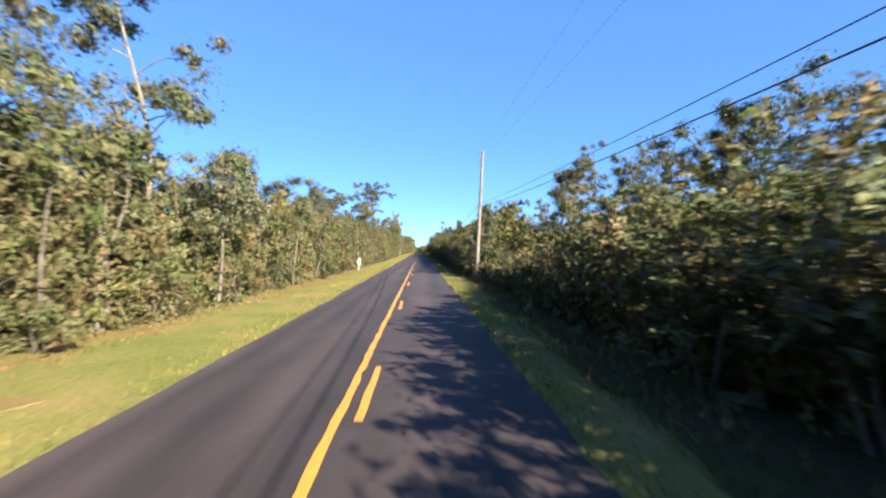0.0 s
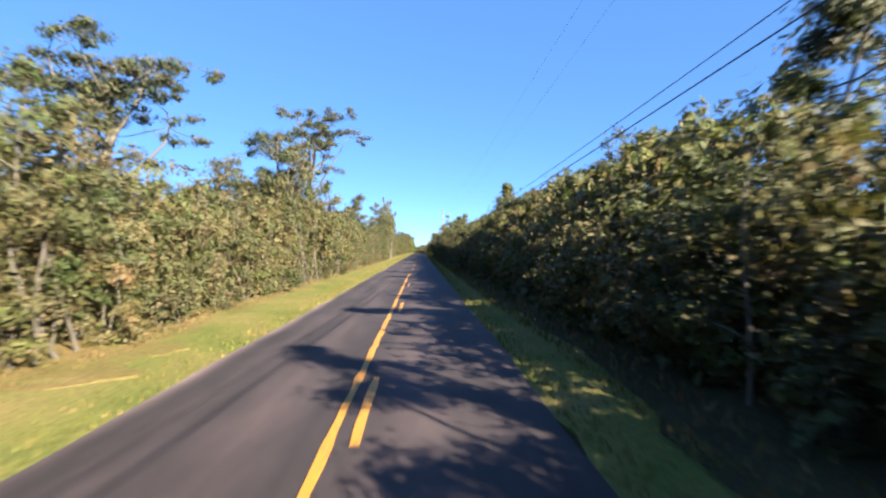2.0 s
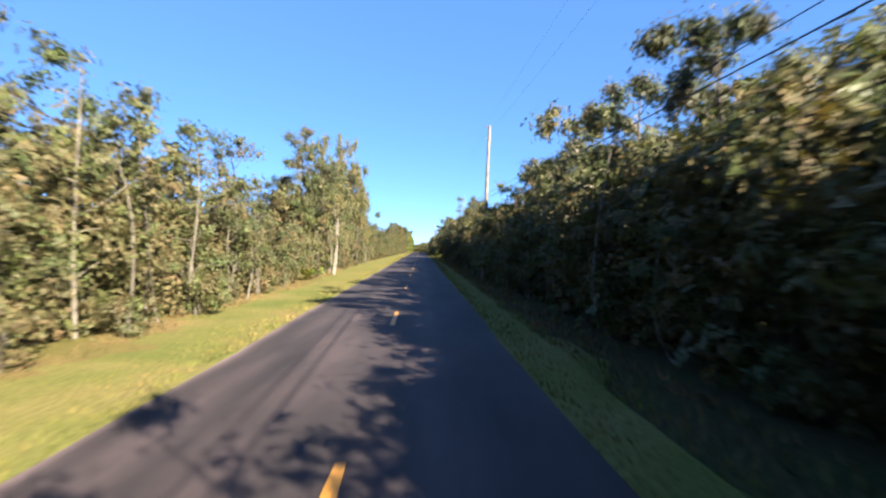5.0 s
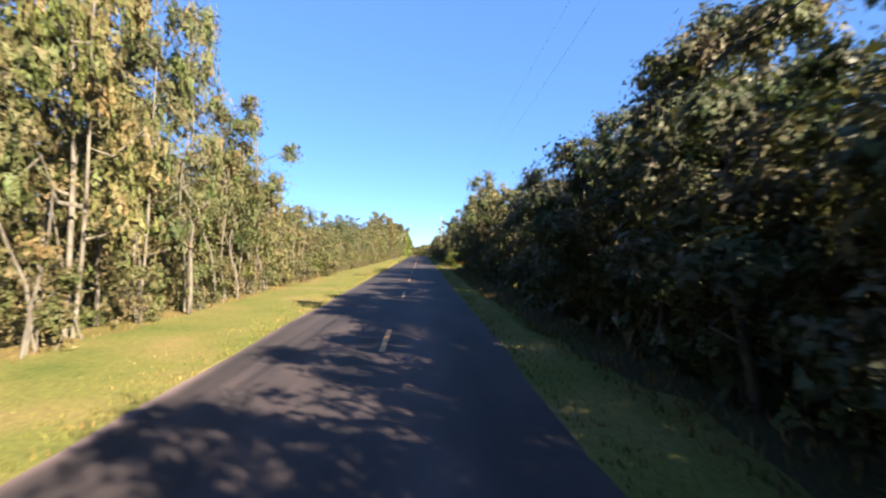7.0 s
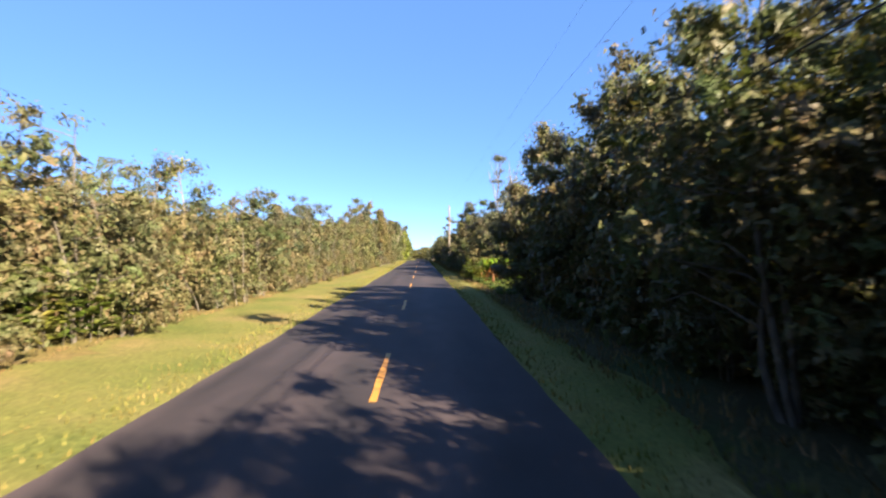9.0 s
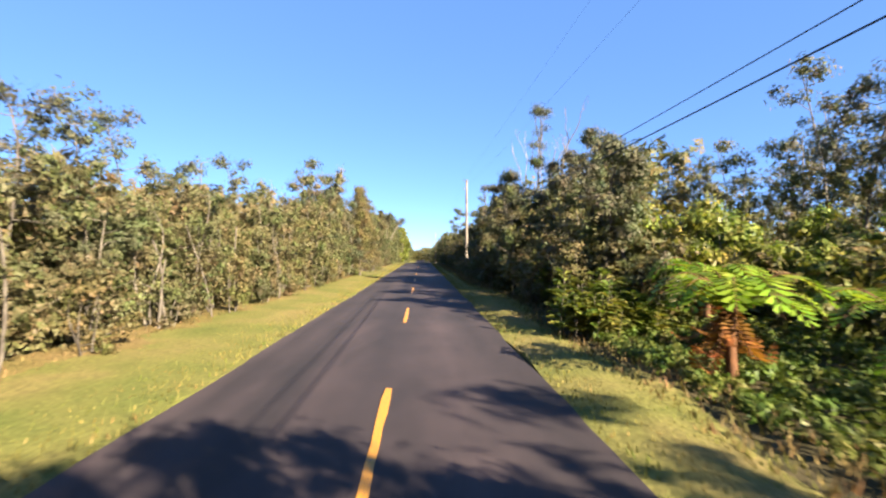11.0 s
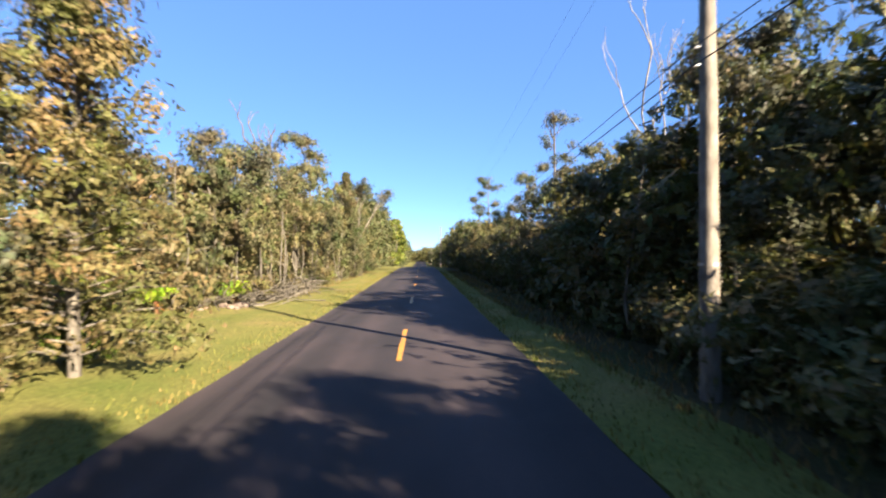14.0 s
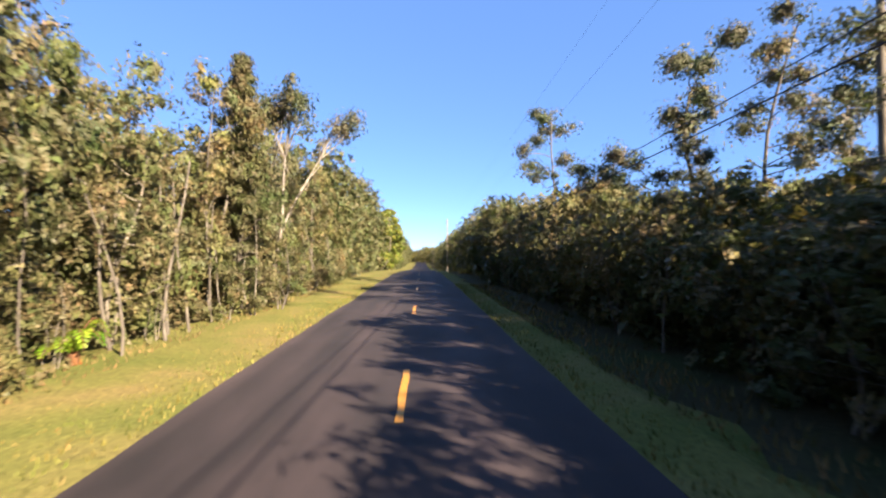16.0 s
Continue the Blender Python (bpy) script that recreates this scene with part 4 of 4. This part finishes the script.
def tree_fern(x, y, trunk, reach, fronds, dry, label):
    root = tagged(new("tree_fern"), label, "tree fern", "tree ferns")
    pts = [(rng.normal() * 0.02, rng.normal() * 0.02, z) for z in np.linspace(-0.2, trunk, 7)]
    part("trunk", mesh_from("trunk", *tube(pts, [0.13, 0.11, 0.10, 0.09, 0.10, 0.12, 0.08], 10), BARK_FERN, True), root)
    for k in range(fronds + dry):
        a = 6.283 * k / fronds + rng.uniform(-0.2, 0.2)
        old = k >= fronds
        rib, blades = frond(a, reach * (rng.uniform(0.3, 0.75) if old else rng.uniform(0.8, 1.1)), (-0.75 * min(1.0, trunk) if old else 0.5) * rng.uniform(0.5, 1.4), (0.26 if old else 0.42) * reach / 1.5)
        fr = part("frond", mesh_from("frond", *blades, FROND_DRY if old else FROND), root, "dry reddish brown frond" if old else "")
        part("midrib", mesh_from("midrib", *rib, BARK_FERN, True), fr)
        fr.location = (0, 0, trunk)
    root.location = (x, y, 0)


tree_fern(6.1, 245.2, 1.35, 1.65, 15, 11, "bright green tree fern with reddish dry fronds hanging")
tree_fern(8.3, 249.6, 1.6, 1.8, 14, 3, "broad bright green tree fern in the clearing")
tree_fern(9.6, 245.6, 1.2, 1.7, 11, 2, "bright green tree fern in the shaded clearing")
tree_fern(7.9, 243.0, 0.5, 1.3, 10, 2, "low young tree fern beside the shaded grass")
tree_fern(-8.8, 290.2, 1.3, 1.6, 12, 2, "broad yellow green tree fern behind the lawn")
tree_fern(-9.6, 298.0, 0.5, 1.1, 11, 2, "low yellow green fern beside fallen wood")
tree_fern(-7.9, 301.2, 0.5, 1.0, 10, 3, "yellowing fern beside a heap of brush")
tree_fern(-7.0, 164.6, 0.3, 1.1, 11, 1, "bright yellow green fern at the edge of the grass")
tree_fern(-6.9, 312.0, 0.3, 0.8, 10, 1, "small green fern under the sunlit trees")
tree_fern(-6.8, 317.5, 0.3, 0.8, 10, 1, "small green fern under the sunlit trees")
tree_fern(-6.6, 55.5, 0.2, 0.8, 10, 1, "small yellow green fern beside the grass verge")


def broadleaf(x, y, h, wide, label):
    """A clump of long arching strap leaves on short canes."""
    root = tagged(new("broadleaf_clump"), label, "leafy plant", "broadleaf clumps")
    canes, blades = [], []
    for k in range(int(26 * wide)):
        p = np.array([rng.normal() * 0.35 * wide, rng.normal() * 0.35 * wide, 0])
        top = p + [rng.normal() * 0.12, rng.normal() * 0.12, h * rng.uniform(0.5, 1)]
        canes.append(tube([p - [0, 0, 0.1], (p + top) / 2, top], [0.009, 0.008, 0.006], 4))
        for q in range(15):
            a, L = rng.uniform(0, 6.28), rng.uniform(0.32, 0.58)
            at0 = p + (top - p) * rng.uniform(0.12, 1)
            d, sd = np.array([math.cos(a), math.sin(a), 0.55]), np.array([-math.sin(a), math.cos(a), 0])
            b = np.array([at0, at0 + d * L * 0.5 + sd * 0.085, at0 + d * L * [1, 1, 0.35], at0 + d * L * 0.5 - sd * 0.085])
            blades.append((b, np.array([[0, 1, 2, 3]])))
    tagged(part("stem", mesh_from("stem", *joined(canes), BARK, True), root), kind="stuff")
    part("foliage", mesh_from("foliage", *joined(blades), LEAF_BRIGHT), root)
    root.location = (x, y, 0)


broadleaf(5.35, 250.2, 1.3, 1.5, "bright green broad leaved clump in sunlight")
broadleaf(5.9, 251.2, 1.8, 1.5, "bright green broad leaved clump in sunlight")
broadleaf(6.7, 250.4, 1.2, 1.1, "yellow green broad leaved clump beside ferns")
broadleaf(-8.4, 221, 2.0, 1.5, "tall bright green broad leaved clump at the wood")
broadleaf(-7.9, 223, 1.4, 1.2, "bright green broad leaved clump at the wood")
broadleaf(-7.4, 162.5, 0.8, 0.8, "low bright green clump at the edge of grass")
broadleaf(7.8, 247.6, 0.9, 1.2, "low green leafy clump between the ferns")
BUSH = [tree_thing("rounded_bush", *tree_parts(rng, h, 1.3, 4, 0.1, 5, 0.42, 70, 0.11, 0.03), BARK, LEAF_BRIGHT, "rounded yellow green bush at the wood's edge", "bush",
                   "rounded bushes") for h in (2.6, 3.1)]
for b, (x, y) in zip(BUSH, ((12.2, 250.0), (14.5, 246.5))):
    b.location = (x, y, 0)
for x, y, s in ((9.3, 253.4, 1.28), (11.1, 252.4, 1.3), (14.5, 252, 1.2), (16, 250, 1.25), (13.5, 256, 1.3), (10.2, 241.0, 0.7), (6.7, 258.4, 1.05), (7.4, 266.6, 1.2), (9.6, 281, 1.1), (-12.4, 298.5, 1.1), (-12.6, 292.5, 1.25), (-6.5, 289.6, 0.6)):
    copy_thing(BUSH[int(s > 1)], at(x, y, s * 5, s))

n = 950
c = np.stack([5.2 + 8.1 * rng.uniform(0, 1, n) ** 1.2, rng.uniform(236, 253, n), rng.uniform(0, 1, n) ** 2 * 0.22], -1)
ob = new("ground_cover", mesh_from("ground_cover", *leaves(rng, c, rng.uniform(0.12, 0.28, n), 44, 0.11, 0.05), LEAF_LOW))
tagged(ob, "low bright green plants covering the clearing floor", "ground cover", kind="stuff")

n = 260
c = np.stack([rng.uniform(-13.5, -9.9, n), rng.uniform(284, 300, n), rng.uniform(0, 1, n) ** 1.5 * 1.3], -1)
ob = new("ground_cover", mesh_from("ground_cover", *leaves(rng, c, rng.uniform(0.25, 0.5, n), 40, 0.15, 0.09), LEAF_SHRUB))
tagged(ob, "low olive plants at the back of the grass clearing", "ground cover", kind="stuff")

# ---- small things at the roadside ----
WHITE = Nodes("white enamel paint", 0.4, 0.4)
WHITE.colour(WHITE.ramp(WHITE.noise(9, 4), [(0.35, (0.3000, 0.2900, 0.2750)), (0.6, (0.4500, 0.4500, 0.4450))]))
WHITE = WHITE.mat
DARK = Nodes("dark weathered paint", 0.7, 0.3)
DARK.colour(DARK.ramp(DARK.noise(4, 4), [(0.3, (0.0180, 0.0180, 0.0202)), (0.7, (0.0432, 0.0396, 0.0360))]))
DARK = DARK.mat
RED = Nodes("dull red paint", 0.6, 0.3)
RED.colour(RED.ramp(RED.noise(3, 4), [(0.3, (0.1584, 0.0252, 0.0216)), (0.7, (0.2448, 0.0504, 0.0396))]))
RED = RED.mat
PINK = Nodes("faded pink ribbon", 0.7, 0.2)
PINK.colour(PINK.ramp(PINK.noise(14, 3), [(0.3, (0.3600, 0.1152, 0.1296)), (0.7, (0.5040, 0.2160, 0.2160))]))
PINK = PINK.mat
ROCK = bark_material("grey brown lava rock", (0.0720, 0.0540, 0.0432), (0.2448, 0.1872, 0.1512))


def box(name, size, centre, material, parent, label="", bevel=0.01):
    bm = bmesh.new()
    bmesh.ops.create_cube(bm, size=1, matrix=Matrix.Translation(centre) @ Matrix.Diagonal((*size, 1)))
    bmesh.ops.bevel(bm, geom=bm.edges[:], offset=bevel, segments=2, affect="EDGES")
    me = bpy.data.meshes.new(name)
    bm.to_mesh(me)
    bm.free()
    me.materials.append(material)
    return part(name, me, parent, label)


def mailbox_stand(x, y):
    """A long white box on two legs at the edge of the grass, with a dark lid and a small box on top."""
    root = tagged(new("mailbox_stand"), "white wooden mailbox stand on two white legs", "mailbox")
    for py in (-0.36, 0.36):
        post = box("post", (0.05, 0.055, 0.75), (0, py, 0.27), WHITE, root)
        box("foot", (0.12, 0.09, 0.05), (0, py, 0.0), WHITE, post, "", 0.015)
    body = box("body", (0.32, 0.74, 0.56), (0, 0, 0.87), WHITE, root, "", 0.02)
    box("door", (0.016, 0.33, 0.4), (0.165, -0.19, 0.88), WHITE, body, "", 0.006)
    box("door", (0.016, 0.33, 0.4), (0.165, 0.19, 0.88), WHITE, body, "", 0.006)
    box("lid", (0.44, 0.9, 0.035), (0.02, 0, 1.19), DARK, root, "dark weathered lid board", 0.012)
    top = box("upper_box", (0.26, 0.36, 0.1), (0, 0.2, 1.262), WHITE, root, "", 0.015)
    box("lid", (0.3, 0.42, 0.025), (0, 0.2, 1.325), DARK, top, "dark weathered lid board", 0.008)
    box("ledge", (0.24, 0.26, 0.05), (0.05, -0.5, 0.58), WHITE, root, "grey white ledge at the end", 0.012)
    box("drawer", (0.2, 0.2, 0.2), (0.02, 0.17, 0.48), RED, root, "dull red drawer under the box", 0.012)
    root.matrix_basis = pose(x, y, 0.05, 2, 5, 4)


mailbox_stand(-6.0, 57.5)


def marker(x, y):
    root = tagged(new("survey_stake"), "pale wooden stake with a faded pink ribbon", "stake")
    box("stake", (0.05, 0.035, 1.0), (0, 0, 0.35), POLE_WOOD, root)
    box("ribbon", (0.075, 0.06, 0.16), (0, 0, 0.72), PINK, root, "faded pink ribbon", 0.015)
    root.matrix_basis = pose(x, y, 0, 3, -5, 20)


marker(4.9, 152.7)


def house(x, y):
    """A low dark house behind the trees, with a red eave."""
    root = tagged(new("house"), "low dark house with a red eave among trees", "house")
    box("wall", (7.0, 10.0, 2.3), (3.5, 0, 1.15), DARK, root, "", 0.02)
    box("eave", (0.06, 11.0, 0.24), (-0.6, 0, 2.42), RED, root, "dull red eave board", 0.01)
    bm = bmesh.new()
    pts = [(-0.62, 2.5), (3.5, 2.78), (7.6, 2.5), (7.6, 2.4), (3.5, 2.66), (-0.62, 2.4)]
    a = [bm.verts.new((px, -5.5, pz)) for px, pz in pts]
    b = [bm.verts.new((px, 5.5, pz)) for px, pz in pts]
    bm.faces.new(a)
    bm.faces.new(b[::-1])
    for k in range(6):
        bm.faces.new((a[k], b[k], b[(k + 1) % 6], a[(k + 1) % 6]))
    bmesh.ops.recalc_face_normals(bm, faces=bm.faces[:])
    me = bpy.data.meshes.new("roof")
    bm.to_mesh(me)
    bm.free()
    me.materials.append(DARK)
    part("roof", me, root)
    for wy in (-2.8, 1.8):
        w = box("window", (0.06, 1.4, 1.0), (-0.01, wy, 1.4), WHITE, root, "pale window frame", 0.01)
        box("pane", (0.03, 1.24, 0.84), (-0.035, wy, 1.4), RUBBER, w, "dark pane", 0.004)
    root.location = (16.2, y, 0)


house(16.2, 47.0)

# A heap of stones and dead branches at the mouth of a track.
for k in range(28):
    bm = bmesh.new()
    bmesh.ops.create_icosphere(bm, subdivisions=2, radius=1)
    s = rng.uniform(0.10, 0.26)
    for v in bm.verts:
        v.co *= s * (0.8 + 0.35 * noise.noise(v.co * 1.3 + Vector((k * 7, 0, 0))))
        v.co.z *= 0.7
    me = bpy.data.meshes.new("stone")
    bm.to_mesh(me)
    bm.free()
    me.materials.append(ROCK)
    st = tagged(new("stone", me), "rough brown grey lava stone on the grass edge", "stone", "stones at the track")
    st.location = (rng.uniform(-10.4, -6.7), 300.0 + rng.normal() * 0.45, s * 0.35)
bm = bmesh.new()
bmesh.ops.create_icosphere(bm, subdivisions=2, radius=1)
for v in bm.verts:
    v.co = Vector((v.co.x * 0.34, v.co.y * 0.2, v.co.z * 0.05)) * (1 + 0.2 * noise.noise(v.co * 2.1))
me = bpy.data.meshes.new("flat_stone")
bm.to_mesh(me)
bm.free()
me.materials.append(WHITE)
tagged(new("flat_stone", me), "pale flat slab lying on the mown lawn", "stone").location = (-6.9, 291.7, 0.07)
for k in range(26):
    y = rng.choice([300.5, 303.8, 307.0, 310.0]) + rng.normal() * 0.9
    x = -7.0 + rng.normal() * 0.35
    a, L = rng.uniform(-0.7, 0.7) + 1.3, rng.uniform(1.0, 2.4)
    p = np.array([[0, 0, 0.05], [L * 0.5 * math.cos(a), L * 0.5 * math.sin(a), rng.uniform(0.05, 0.35)], [L * math.cos(a), L * math.sin(a), rng.uniform(0.08, 0.55)]])
    br = new("fallen_branch", mesh_from("fallen_branch", *tube(crooked(rng, p[0], p[2], 0.06, 6), np.linspace(0.04, 0.012, 6), 6), BARK, True))
    tagged(br, "brown fallen branch lying at the wood's edge", "branch", "fallen branches").location = (x, y, 0.02)


def brush_heap(x, y, wide, long, high, count):
    twigs = []
    for k in range(count):
        a = np.array([rng.normal() * wide * 0.5, rng.normal() * long * 0.5, abs(rng.normal()) * high * 0.35])
        d = rng.normal(size=3) * [0.6, 1.0, 0.22] * rng.uniform(0.5, 1.5)
        r = rng.uniform(0.008, 0.035)
        twigs.append(tube(crooked(rng, a - d, a + d, 0.08, 5), np.linspace(r, r * 0.35, 5), 4))
    v, f = joined(twigs)
    v[:, 2] = np.maximum(v[:, 2], -0.03)
    ob = new("brush_heap", mesh_from("brush_heap", v, f, BARK, True))
    tagged(ob, "grey tangled heap of dead branches beside the grass", "brush", "heaps of brush", "stuff").location = (x, y, 0.02)


brush_heap(-8.2, 301.2, 1.0, 1.2, 0.6, 60)
brush_heap(-6.9, 304.0, 0.9, 2.2, 1.1, 150)
brush_heap(-6.8, 308.5, 0.8, 2.4, 0.8, 110)


# ---- grass and litter ----
def blades(n, x_of, height, material, name, label, y0=-6.0, y1=345.0):
    ys = rng.uniform(y0, y1, n)
    xs = x_of(ys, rng.uniform(0, 1, n))
    h = height * rng.uniform(0.5, 1.5, n)
    a = rng.uniform(0, 6.28, n)
    side = np.stack([np.cos(a), np.sin(a), np.zeros(n)], -1) * (0.012 + 0.12 * h)[:, None]
    lean = rng.normal(size=(n, 3)) * (h * 0.5)[:, None] * [1, 1, 0]
    foot = np.stack([xs, ys, np.full(n, -0.04)], -1)
    v = np.stack([foot - side, foot + side, foot + lean + np.stack([np.zeros(n), np.zeros(n), h + 0.06], -1)], 1).reshape(-1, 3)
    ob = new(name, mesh_from(name, v, np.arange(n * 3).reshape(-1, 3), material))
    tagged(ob, label, "grass", kind="stuff")


feet_l = np.vectorize(lambda y: between(FOOT_L, y))
feet_r = np.vectorize(lambda y: between(VERGE_R, y))
dry_l = np.vectorize(lambda y: between(DRY, y))
blades(60000, lambda y, u: ROAD_L - 0.02 - u * (-feet_l(y) + ROAD_L), 0.035, GRASS_BLADE, "grass", "short mown yellow green grass in sunlight")
blades(40000, lambda y, u: ROAD_R + 0.02 + u * (feet_r(y) - ROAD_R), 0.035, GRASS_BLADE, "grass", "short mown green grass in tree shade")
blades(22000, lambda y, u: feet_l(y) + dry_l(y) - u * 1.3, 0.10, GRASS_DRY, "dry_grass", "dry brown grass and leaves along the wood's edge")
blades(16000, lambda y, u: feet_r(y) - 0.35 + u * 1.5, 0.10, GRASS_DRY, "dry_grass", "dry brown grass and leaves along the wood's edge")
